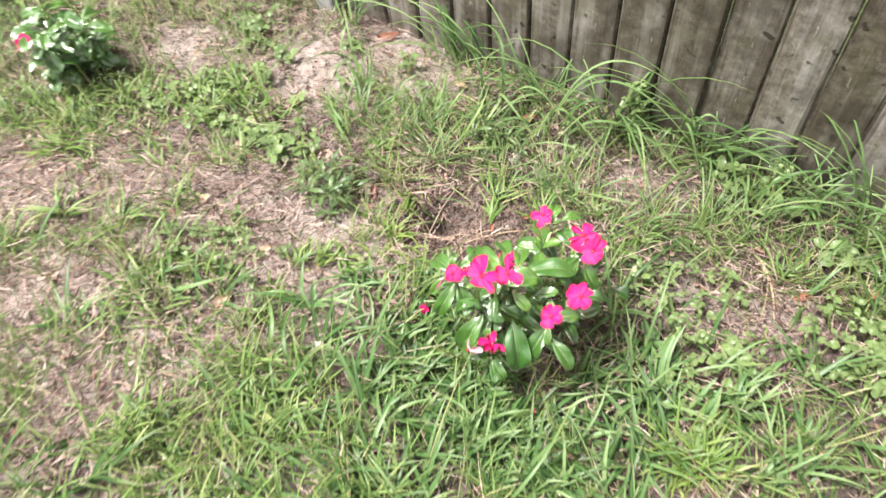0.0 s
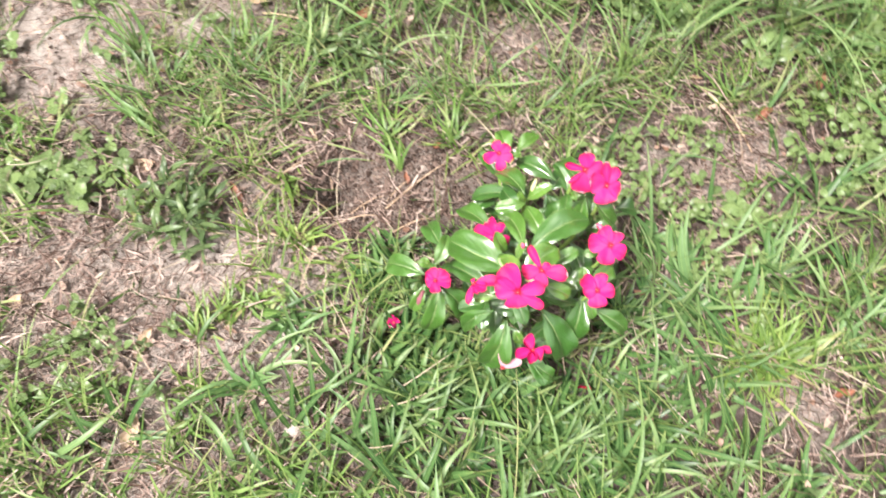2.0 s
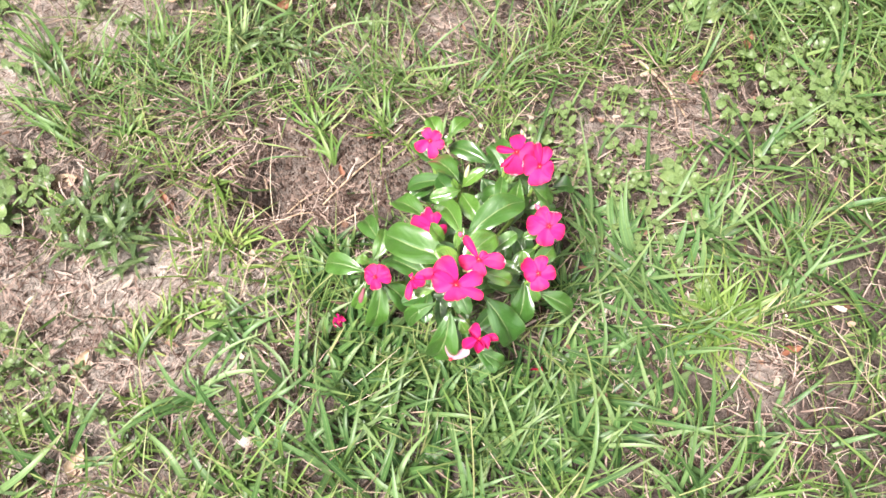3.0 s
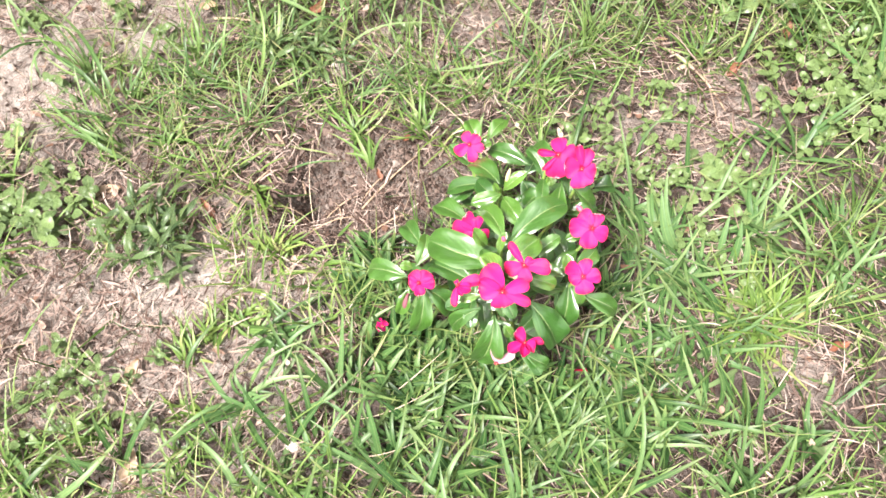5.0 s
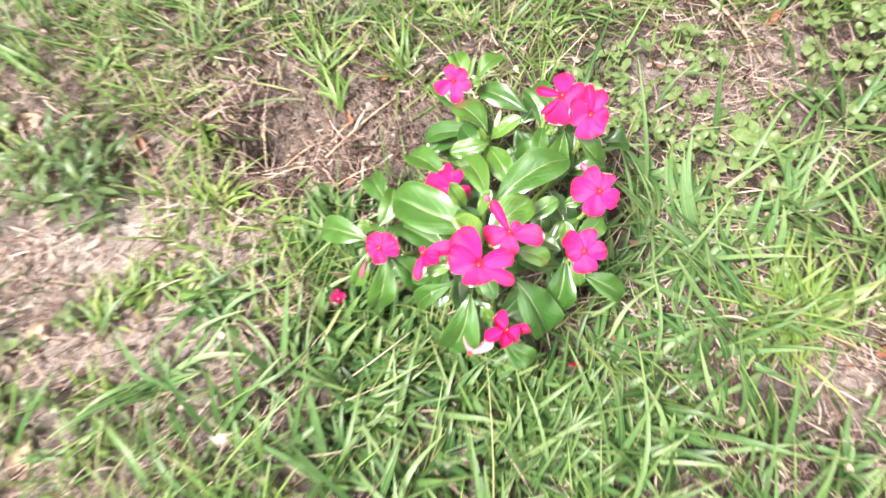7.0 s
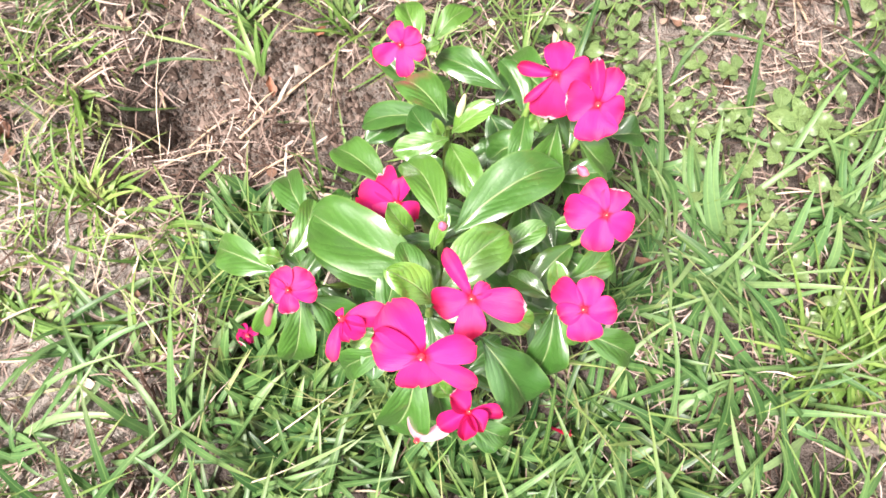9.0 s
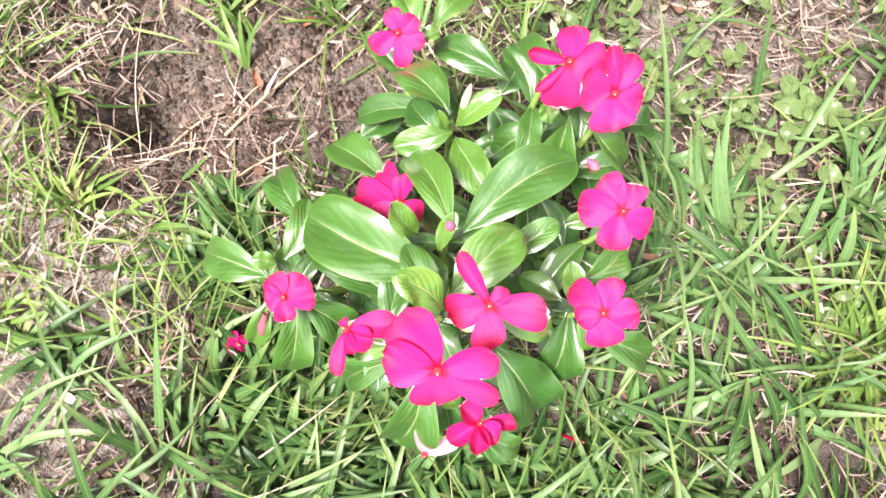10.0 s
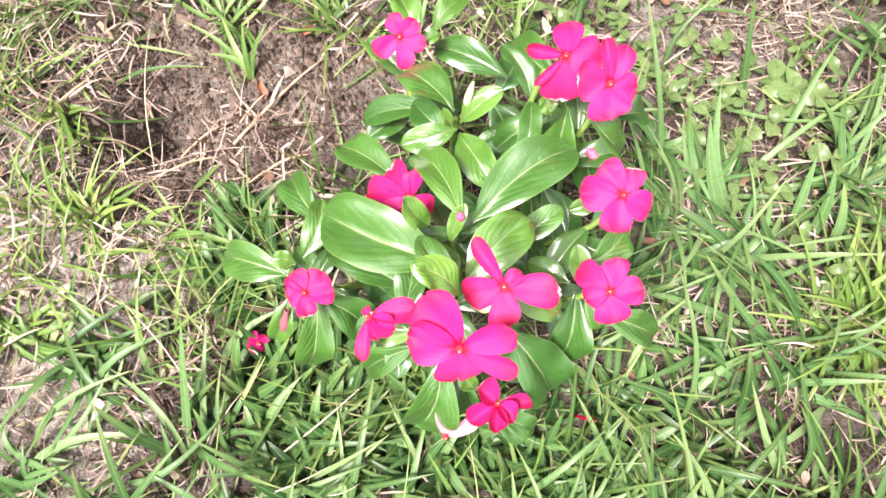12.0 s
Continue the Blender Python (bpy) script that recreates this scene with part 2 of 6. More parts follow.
    m.base(col, 0.85, 0.25)
    m.bump(m.math("ADD", m.math("MULTIPLY", grain, 0.7), m.math("MULTIPLY", mottle, 0.8)), 0.7, 0.004)
    return m.mat


SOIL = soil_material()
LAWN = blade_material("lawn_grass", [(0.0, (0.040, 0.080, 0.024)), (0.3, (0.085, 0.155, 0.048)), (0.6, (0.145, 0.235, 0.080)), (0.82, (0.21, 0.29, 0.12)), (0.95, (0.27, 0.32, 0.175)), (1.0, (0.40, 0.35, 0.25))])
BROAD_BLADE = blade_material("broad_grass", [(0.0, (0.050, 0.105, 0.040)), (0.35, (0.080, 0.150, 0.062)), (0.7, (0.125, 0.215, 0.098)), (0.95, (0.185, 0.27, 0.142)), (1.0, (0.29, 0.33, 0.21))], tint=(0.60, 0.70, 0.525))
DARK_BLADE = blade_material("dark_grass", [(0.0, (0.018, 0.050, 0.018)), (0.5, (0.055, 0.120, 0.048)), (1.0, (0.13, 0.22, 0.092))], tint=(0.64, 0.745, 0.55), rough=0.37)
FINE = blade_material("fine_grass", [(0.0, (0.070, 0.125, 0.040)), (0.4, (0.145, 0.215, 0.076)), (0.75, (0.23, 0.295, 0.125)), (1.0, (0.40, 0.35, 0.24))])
# short grass low in the turf: shade between blades is put into these colours
UNDER_SHADE = blade_material("shaded_under_grass", [(0.0, (0.014, 0.026, 0.010)), (0.4, (0.030, 0.060, 0.021)), (0.75, (0.065, 0.120, 0.042)), (0.95, (0.14, 0.13, 0.075)), (1.0, (0.28, 0.22, 0.16))], tint=(0.64, 0.745, 0.55))
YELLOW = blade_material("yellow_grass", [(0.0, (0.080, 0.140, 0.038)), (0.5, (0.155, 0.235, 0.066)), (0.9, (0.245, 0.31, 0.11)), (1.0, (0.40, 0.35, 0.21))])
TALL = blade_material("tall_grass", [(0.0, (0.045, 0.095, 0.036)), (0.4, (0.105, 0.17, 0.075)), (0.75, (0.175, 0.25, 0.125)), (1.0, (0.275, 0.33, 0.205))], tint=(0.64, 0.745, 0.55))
STRAW = litter_material("dry_straw", [(0.0, (0.030, 0.018, 0.015)), (0.35, (0.12, 0.075, 0.062)), (0.6, (0.33, 0.24, 0.215)), (0.85, (0.50, 0.385, 0.35)), (1.0, (0.60, 0.495, 0.455))])
STALK = litter_material("dead_stems", [(0.0, (0.22, 0.15, 0.115)), (0.5, (0.42, 0.32, 0.255)), (1.0, (0.62, 0.52, 0.42))])
FLAKE = litter_material("leaf_bits", [(0.0, (0.16, 0.085, 0.06)), (0.4, (0.34, 0.21, 0.16)), (0.75, (0.54, 0.41, 0.35)), (1.0, (0.68, 0.56, 0.5))])
CRUMB = litter_material("soil_crumbs", [(0.0, (0.050, 0.033, 0.028)), (0.45, (0.165, 0.118, 0.103)), (0.93, (0.28, 0.21, 0.188)), (1.0, (0.44, 0.37, 0.34))])
VINCA_LEAF = leaf_material("glossy_leaf", (0.033, 0.112, 0.016), (0.130, 0.262, 0.030), 0.42, 1.0)
WEED_LEAF = leaf_material("weed_leaf", (0.040, 0.080, 0.028), (0.195, 0.275, 0.098), 0.45, 0.15)
PETAL = petal_material("pink_petal", (0.56, 0.005, 0.062), (0.61, 0.019, 0.205), (0.62, 0.015, 0.115))
FADED = petal_material("faded_petal", (0.62, 0.23, 0.31), (0.66, 0.35, 0.45), (0.67, 0.48, 0.53))
EYE_PINK = plain_material("flower_eye", (0.55, 0.012, 0.035), (0.72, 0.05, 0.08), 0.5, 900, 0.4, 0.0003)
STEM = plain_material("green_stem", (0.16, 0.27, 0.06), (0.28, 0.38, 0.10), 0.5, 120, 0.4, 0.0004)
BUD_PALE = plain_material("pale_bud", (0.50, 0.50, 0.22), (0.72, 0.66, 0.42), 0.5, 200, 0.4, 0.0003)
BUD_PINK = plain_material("pink_bud", (0.72, 0.05, 0.18), (0.80, 0.22, 0.32), 0.5, 200, 0.4, 0.0003)
DEAD_LEAF = plain_material("dead_leaf", (0.13, 0.045, 0.026), (0.31, 0.13, 0.08), 0.6, 130, 0.4, 0.001)
TAN_LEAF = plain_material("tan_leaf", (0.33, 0.22, 0.15), (0.52, 0.39, 0.29), 0.7, 130, 0.3, 0.001)
STONE = plain_material("pebble_stone", (0.32, 0.27, 0.25), (0.52, 0.46, 0.43), 0.8, 90, 0.3, 0.002)
WOOD = wood_material()
WHITE = plain_material("white_paint", (0.66, 0.67, 0.70), (0.82, 0.83, 0.84), 0.5, 40, 0.4, 0.001)

# ---- shapes shared by all ----
SLOPE = -0.226
rng = np.random.default_rng(7)

# patches of open soil: x, y, radius
BARE = [(-0.195, 0.19, 0.085), (-0.105, 0.195, 0.075), (-0.25, 0.165, 0.06), (-0.63, 0.44, 0.075), (-0.68, 0.455, 0.07), (-0.48, 0.51, 0.07),
        (-0.39, 0.06, 0.05), (-0.37, -0.02, 0.04), (-0.50, 0.19, 0.05), (-0.57, 0.05, 0.09), (-0.44, -0.05, 0.05), (-0.09, 0.43, 0.06),
        (0.05, 0.40, 0.06), (0.283, 0.184, 0.05), (0.352, 0.232, 0.05), (0.174, -0.05, 0.03), (0.185, -0.085, 0.022), (0.25, 0.175, 0.035), (0.30, 0.16, 0.03), (-0.19, -0.075, 0.018), (-0.21, -0.12, 0.025), (-0.298, -0.115, 0.022), (0.30, -0.186, 0.022), (-0.97, 0.375, 0.08), (-0.743, 0.413, 0.04), (0.08, 0.415, 0.045), (0.15, 0.455, 0.035),
        (-0.55, 0.57, 0.09), (-0.80, 0.04, 0.09), (-0.92, -0.12, 0.09), (-0.51, -0.385, 0.06), (-0.66, -0.24, 0.05), (-0.74, -0.30, 0.05), (-0.50, -0.27, 0.035)]
SANDY = [(-0.61, 0.43, 0.10), (-0.70, 0.46, 0.10), (-0.48, 0.51, 0.09), (-0.55, 0.58, 0.12), (-0.97, 0.375, 0.10), (-0.36, 0.02, 0.12),
         (-0.60, 0.03, 0.14), (-0.45, -0.05, 0.08), (-0.82, 0.04, 0.14), (-0.70, -0.25, 0.12), (-0.55, -0.33, 0.10), (-0.45, -0.24, 0.07), (-0.85, -0.22, 0.12), (0.352, 0.232, 0.06), (0.283, 0.184, 0.07), (0.22, 0.20, 0.06), (-0.27, -0.10, 0.08), (-0.25, -0.17, 0.06), (-0.30, 0.06, 0.07), (0.33, -0.15, 0.035), (0.0, 0.41, 0.12), (-0.95, -0.1, 0.14)]
PITS = [(-0.473, -0.106, 0.016, 0.016), (-0.354, -0.151, 0.018, 0.016), (-0.367, 0.204, 0.012, 0.016), (-0.494, 0.077, 0.016, 0.016), (-0.568, -0.056, 0.014, 0.016), (-0.491, 0.265, 0.012, 0.016), (-0.236, 0.158, 0.026, 0.060), (-0.225, 0.185, 0.030, 0.025), (-0.185, 0.195, 0.06, 0.022), (-0.215, 0.178, 0.045, 0.020), (-0.112, 0.187, 0.045, -0.016), (-0.285, 0.20, 0.03, -0.010), (0.174, -0.055, 0.022, 0.018), (-0.70, 0.12, 0.06, 0.02), (0.28, 0.18, 0.045, 0.008), (-0.155, -0.19, 0.03, 0.015)]


# where dead stalks have gathered
STRAWY = [(0.158, -0.035, 0.022), (0.172, -0.075, 0.022), (0.205, 0.075, 0.025), (-0.150, 0.135, 0.034), (-0.275, 0.215, 0.040), (-0.26, 0.10, 0.050), (-0.165, 0.16, 0.022), (0.31, 0.262, 0.05), (-0.58, 0.05, 0.09), (-0.45, -0.04, 0.06)]

# the dug hollow, then small pits with painted shade, all free of litter
HOLE = [(-0.234, 0.165, 0.022), (-0.21, 0.19, 0.02), (-0.473, -0.106, 0.016), (-0.354, -0.151, 0.018), (-0.367, 0.204, 0.012), (-0.494, 0.077, 0.016), (-0.568, -0.056, 0.014), (-0.491, 0.265, 0.012)]

# where low broad leaves crowd out the grass
WEEDY = [(0.47, 0.21, 0.07), (0.55, 0.16, 0.05), (0.23, 0.22, 0.06), (0.19, 0.15, 0.05), (0.22, 0.11, 0.05), (0.29, 0.10, 0.05), (0.35, 0.13, 0.05), (-0.80, 0.22, 0.09), (-0.60, 0.17, 0.06)]


def blob(spots, x, y, wobble=0.35):
    """How far (x, y) lies inside uneven round patches, 0 to 1."""
    best = 0.0
    n = noise.noise(Vector((x * 14, y * 14, 3.1))) * wobble + noise.noise(Vector((x * 40, y * 40, 9.1))) * wobble * 0.5
    for sx, sy, r in spots:
        d = math.hypot(x - sx, y - sy) / r
        best = max(best, min(1.0, max(0.0, 1.5 - d + n)))
    return best


def height(x, y):
    """The ground: falling gently to the fence, with small humps and dug spots."""
    z = SLOPE * 3 * math.tanh(y / 3)
    near = math.exp(-((x * x + y * y) / 4.0))
    z += near * (0.010 * noise.noise(Vector((x * 5, y * 5, 0.3))) + 0.008 * noise.noise(Vector((x * 19, y * 19, 1.3))) + 0.0070 * noise.noise(Vector((x * 55, y * 55, 2.3))) + 0.0034 * noise.noise(Vector((x * 120, y * 120, 4.3))))
    for px, py, r, d in PITS:
        q = ((x - px) ** 2 + (y - py) ** 2) / (r * r)
        if q < 6:
            z -= d * math.exp(-q)
    return z


def cover(x, y):
    """How thickly grass stands, 0 to 1."""
    d = 0.41 + 0.21 * min(1, max(0, (x + 0.35) / 0.5)) + 0.22 * min(1, max(0, (0.0 - y) / 0.25))
    d += 0.06 * min(1, max(0, (-0.10 - y) / 0.12)) + 0.14 * min(1, max(0, (-0.62 - x) / 0.15))
    d += 0.14 * min(1, max(0, (y - 0.20) / 0.08)) * min(1, max(0, (x + 0.5) / 0.1))
    d += 0.50 * noise.noise(Vector((x * 4.5, y * 4.5, 5.0))) + 0.60 * noise.noise(Vector((x * 13, y * 13, 6.0)))
    d *= (1 - 0.93 * blob(BARE, x, y)) * (1 - blob(BARE[:3], x, y)) * (1 - 0.85 * blob(WEEDY, x, y))
    return min(1.0, max(0.02, d))


def mesh_from(name, verts, faces, material, uv=None, smooth=True):
    me = bpy.data.meshes.new(name)
    verts, faces = np.asarray(verts, float), np.asarray(faces, np.int32)
    me.vertices.add(len(verts))
    me.vertices.foreach_set("co", verts.ravel())
    k = faces.shape[1]
    me.loops.add(faces.size)
    me.loops.foreach_set("vertex_index", faces.ravel())
    me.polygons.add(len(faces))
    me.polygons.foreach_set("loop_start", np.arange(0, faces.size, k, dtype=np.int32))
    if uv is not None:
        me.uv_layers.new(name="UVMap").data.foreach_set("uv", np.asarray(uv, float)[faces.ravel()].ravel())
    me.polygons.foreach_set("use_smooth", np.full(len(faces), smooth))
    me.update(calc_edges=True)
    me.validate()
    me.materials.append(material)
    return me


def quads(nu, nv, at=0):
    a = (np.arange(nu - 1)[:, None] * nv + np.arange(nv - 1)[None]).ravel() + at
    return np.stack([a, a + 1, a + nv + 1, a + nv], 1)


def sheet(name, p, material):
    """A mesh from a grid of points p[u, v]."""
    nu, nv = p.shape[:2]
    uu, vv = np.meshgrid(np.linspace(0, 1, nu), np.linspace(0, 1, nv), indexing="ij")
    return mesh_from(name, p.reshape(-1, 3), quads(nu, nv), material, np.stack([uu, vv], -1).reshape(-1, 2))


def part(name, mesh, parent, label="", tone=None):
    ob = new(name, mesh)
    ob.parent = parent
    if label:
        ob["label"] = label
    if tone is not None:
        ob["tone"] = float(tone)
    return ob


def empty(name, place):
    ob = new(name)
    ob.empty_display_size = 0.05
    ob.location = place
    return ob


def tube(points, radii, sides=7):
    """A round rod along points; closed at the end."""
    pts, verts = [Vector(p) for p in points], []
    radii = [float(r) for r in radii]
    for n, (p, r) in enumerate(zip(pts, radii)):
        way = (pts[min(n + 1, len(pts) - 1)] - pts[max(n - 1, 0)]).normalized()
        a = way.orthogonal().normalized()
        b = way.cross(a)
        verts += [p + r * (math.cos(t) * a + math.sin(t) * b) for t in (2 * math.pi * k / sides for k in range(sides))]
    faces = [(n * sides + k, n * sides + (k + 1) % sides, (n + 1) * sides + (k + 1) % sides, (n + 1) * sides + k) for n in range(len(pts) - 1) for k in range(sides)]
    last = (len(pts) - 1) * sides
    verts.append(pts[-1] + (pts[-1] - pts[-2]).normalized() * radii[-1])
    faces += [(last + k, last + (k + 1) % sides, len(verts) - 1, len(verts) - 1) for k in range(sides)]
    return verts, faces


def tube_mesh(name, points, radii, material, sides=7):
    verts, faces = tube(points, radii, sides)
    bm = bmesh.new()
    vs = [bm.verts.new(p) for p in verts]
    for f in faces:
        bm.faces.new([vs[i] for i in dict.fromkeys(f)]).smooth = True
    me = bpy.data.meshes.new(name)
    bm.to_mesh(me)
    bm.free()
    me.materials.append(material)
    return me


def bend_line(a, b, sag, n=7):
    a, b = Vector(a), Vector(b)
    return [a.lerp(b, t) + Vector(sag) * 4 * t * (1 - t) for t in (k / (n - 1) for k in range(n))]


# ---- ground ----
def axis(lo, hi, step, far):
    core = list(np.arange(lo, hi, step))
    d = step
    left, right, x = [], [], 0.0
    while x < far:
        d *= 1.35
        x += d
        left.append(lo - x)
        right.append(core[-1] + x)
    return np.array(left[::-1] + core + right)


gx, gy = axis(-1.60, 0.85, 0.0065, 400), axis(-0.72, 0.75, 0.0065, 400)
pts = np.array([[(x, y, height(x, y)) for y in gy] for x in gx])
ground = tagged(new("ground", sheet("ground", pts, SOIL)), "pinkish-brown sandy yard soil sloping gently to the fence", "ground", kind="structure")
sand = ground.data.attributes.new("sand", "FLOAT", "POINT")
# the last term darkens the soil colour in the small pits as shade
sand.data.foreach_set("value", np.array([0.18 + 0.22 * min(1, max(0, (-0.12 - y) / 0.1)) * min(1, max(0, (0.0 - x) / 0.1)) + 0.27 * blob(BARE[:3], x, y) + 0.22 * min(1, max(0, (-0.28 - x) / 0.15)) + 0.50 * blob(SANDY[6:], x, y) + 0.68 * blob(SANDY[:6], x, y) - 0.42 * blob(HOLE[2:], x, y) for x in gx for y in gy]))


turf_on = ground.data.attributes.new("turf", "FLOAT", "POINT")
turf_on.data.foreach_set("value", np.array([min(1.0, 0.85 * max(0.0, (max(-1.25 - x, x - 0.72, -0.60 - y, y - 0.75) + 0.18 * noise.noise(Vector((x * 3, y * 3, 1.0)))) / 0.45)) for x in gx for y in gy]))


# ---- fence ----
def fence_y(x):
    return 0.600 - 0.10 * x


def picket(width, tall, thick, seed):
    """One board with softened edges, slightly cupped, with a worn foot."""
    r = random.Random(seed)
    bm = bmesh.new()
    cuts, nz = (-0.5, -0.455, -0.2, 0.05, 0.25, 0.455, 0.5), 14
    nx = len(cuts)
    front, back = [], []
    for k in range(nz):
        z = -0.06 + (tall + 0.06) * (k / (nz - 1)) ** 1.4
        for side, store in ((0, front), (1, back)):
            for n, u in enumerate(cuts):
                rim = n in (0, nx - 1)
                x = u * width + (0 if rim else 0.0012 * r.uniform(-1, 1))
                y = (0.0055 if rim else -0.0015 * (1 - 4 * u * u) + 0.0010 * r.uniform(-1, 1)) if side == 0 else thick
                store.append(bm.verts.new((x, y, z)))
    def face(*v):
        bm.faces.new(v).smooth = False
    for k in range(nz - 1):
        for n in range(nx - 1):
            i, j = k * nx + n, (k + 1) * nx + n
            face(front[i], front[i + 1], front[j + 1], front[j])
            face(back[i + 1], back[i], back[j], back[j + 1])
        i, j = k * nx, (k + 1) * nx
        face(back[i], front[i], front[j], back[j])
        i, j = i + nx - 1, j + nx - 1
        face(front[i], back[i], back[j], front[j])
    for n in range(nx - 1):
        j = (nz - 1) * nx + n
        face(front[j], front[j + 1], back[j + 1], back[j])
        face(front[n + 1], front[n], back[n], back[n + 1])
    me = bpy.data.meshes.new("picket")
    bm.to_mesh(me)
    bm.free()
    me.materials.append(WOOD)
    return me


fence = tagged(empty("wooden_fence", (0, fence_y(0), height(0, 0.6))), "weathered grey-brown wooden board fence standing in grass", "fence", kind="structure")
boards = [picket(0.0888, 1.5, 0.019, k) for k in range(6)]
pr = random.Random(4)
TURN_FENCE = math.degrees(math.atan(-0.10))
for k in range(-44, 44):
    x = -0.0775 + 0.0457 + k * 0.0913
    b = part("picket", boards[k % 6], fence)
    y = fence_y(x)
    b.matrix_basis = fence.matrix_world.inverted() @ pose(x, y + pr.uniform(-0.003, 0.003), height(x, y), pr.uniform(-0.4, 0.4), pr.uniform(-0.04, 0.04), TURN_FENCE)
    b.location -= Vector(fence.location)

# ---- the flowering plants ----
def leaf(plant, base, tip, width, bend, roll, tone, material=None, name="leaf"):
    """A leaf blade from base to tip: round-tipped, creased along the midrib, the rim a little wavy."""
    a, b = Vector(base), Vector(tip)
    r = random.Random(round(base[0] * 9000 + tip[1] * 7000 + width * 1e5))
    long = (b - a).length
    along = (b - a).normalized()
    up = Vector((0, -0.12, 1))
    up = (up - along * up.dot(along)).normalized()
    up = Matrix.Rotation(radians(roll + r.uniform(-15, 15)), 3, along) @ up
    across = along.cross(up)
    nu, nv = 35, 13
    p, uv = np.zeros((nu, nv, 3)), np.zeros((nu, nv, 2))
    crease, wave, phase = r.uniform(0.25, 0.6), r.uniform(0.03, 0.08), r.uniform(0, 6)
    curve, blunt = r.uniform(-0.07, 0.07), r.uniform(2.5, 3.3)
    for i in range(nu):
        u = 0.5 - 0.5 * math.cos(math.pi * i / (nu - 1))
        t = 2 * u ** 1.10 - 1
        half = 0.435 * width * (max(0.0, 1 - (-t) ** 2.1) ** 0.95 if t < 0 else max(0.0, 1 - t ** blunt) ** 0.62)
        half = max(half, 0.0011 * (1 - u) + 0.0002)
        for j in range(nv):
            s = 2 * j / (nv - 1) - 1
            lift = 4 * bend * long * u * (1 - u) + 1.5 * crease * half * (abs(s) - 0.40 * abs(s) ** 2.6) - 0.30 * bend * long * u ** 3
            lift += wave * width * abs(s) * math.sin(9 * u + phase + (2 if s > 0 else 0))
            lift += 0.05 * width * math.sin(u * 7 + phase) * abs(s) * math.sin(math.pi * u) + 0.085 * width * noise.noise(Vector((u * 3.2, s * 1.6, phase * 3)))
            p[i, j] = a + along * (long * u) + across * (half * s + curve * long * math.sin(math.pi * u)) + up * lift
            uv[i, j] = u, j / (nv - 1)
    ob = part(name, mesh_from(name, (p - np.array(plant.location)).reshape(-1, 3), quads(nu, nv), material or VINCA_LEAF, uv.reshape(-1, 2)), plant, tone=tone)
    return ob


def petal(parent, centre, normal, tip, width, cup, material, origin):
    """One petal: narrow claw at the throat, broad slanting end, edges curled by cup."""
    c, t, n = Vector(centre), Vector(tip), Vector(normal)
    r = random.Random(round(tip[0] * 9000 + tip[1] * 8000))
    along = (t - c).normalized()
    n = (n - along * n.dot(along)).normalized()
    across = along.cross(n)
    long, nu, nv = (t - c).length, 15, 11
    p = np.zeros((nu, nv, 3))
    droop, skew, phase = r.uniform(-0.05, 0.15), r.uniform(0.08, 0.26), r.uniform(0, 6)
    twist = r.uniform(0.10, 0.22)
    for i in range(nu):
        u = i / (nu - 1)
        half = 0.48 * width * (0.12 + 0.92 * math.sin(math.pi * 0.62 * u ** 0.8))
        if u > 0.72:
            half *= math.sqrt(max(0.02, 1 - ((u - 0.72) / 0.285) ** 2)) ** 0.8
        for j in range(nv):
            s = 2 * j / (nv - 1) - 1
            lift = long * (0.10 * u - droop * 2 * u * u) + cup * half * s * s * 1.6 + twist * half * s * 0.5
            lift += 0.045 * width * math.sin(5 * u + 4 * s + phase) * u - 0.05 * width * u * math.exp(-(s / 0.22) ** 2)
            out = long * (0.04 + 0.98 * u) + skew * half * s * u + 0.018 * long * u ** 4 * math.sin(6 * s + phase)
            p[i, j] = c + along * out + across * half * s + n * lift
    return part("petal", sheet("petal", p - np.array(origin), material), parent)


def flower(plant, centre, normal, petals, material=None, tube_to=None):
    """A five-petalled bloom: the tube behind it is the part that carries petals and eye."""
    n = Vector(normal).normalized()
    c = Vector(centre)
    foot = Vector(tube_to) if tube_to else c - n * 0.012 - Vector((0, 0, 0.014))
    o = plant.location
    line = [foot.lerp(c, k / 4) - n * 0.004 * math.sin(math.pi * k / 4) - o for k in range(5)]
    body = part("flower", tube_mesh("flower_tube", line, [0.0011, 0.0011, 0.0012, 0.0014, 0.0016], BUD_PINK if not material else material), plant, "vivid pink five-petalled flower")
    for x, y, z, width, cup in petals:
        petal(body, c, n, (x, y, z), width, cup, material or PETAL, o)
    rim = [c - o + n * h for h in (0.0006, 0.0020, 0.0028)]
    part("eye", tube_mesh("eye", rim, [0.0018, 0.0014, 0.0006], EYE_PINK, 9), body, "dark red eye with a pale middle")
    part("stigma", tube_mesh("stigma", [c - o + n * h for h in (0.0026, 0.0032, 0.0036)], [0.0004, 0.0004, 0.0002], BUD_PALE, 6), body)
    return body


def bloom(plant, centre, normal, radius, spin, material=None):
    """A flower with five even petals."""
    n, c = Vector(normal).normalized(), Vector(centre)
    a = n.orthogonal().normalized()
    b = n.cross(a)
    r = random.Random(round(centre[0] * 5000 + spin))
    out = []
    for k in range(5):
        t = radians(spin + 72 * k + r.uniform(-8, 8))
        q = c + radius * r.uniform(0.85, 1.1) * (math.cos(t) * a + math.sin(t) * b)
        out.append((q.x, q.y, q.z, radius * r.uniform(0.85, 1.1), r.uniform(0.05, 0.3)))
    return flower(plant, centre, normal, out, material)


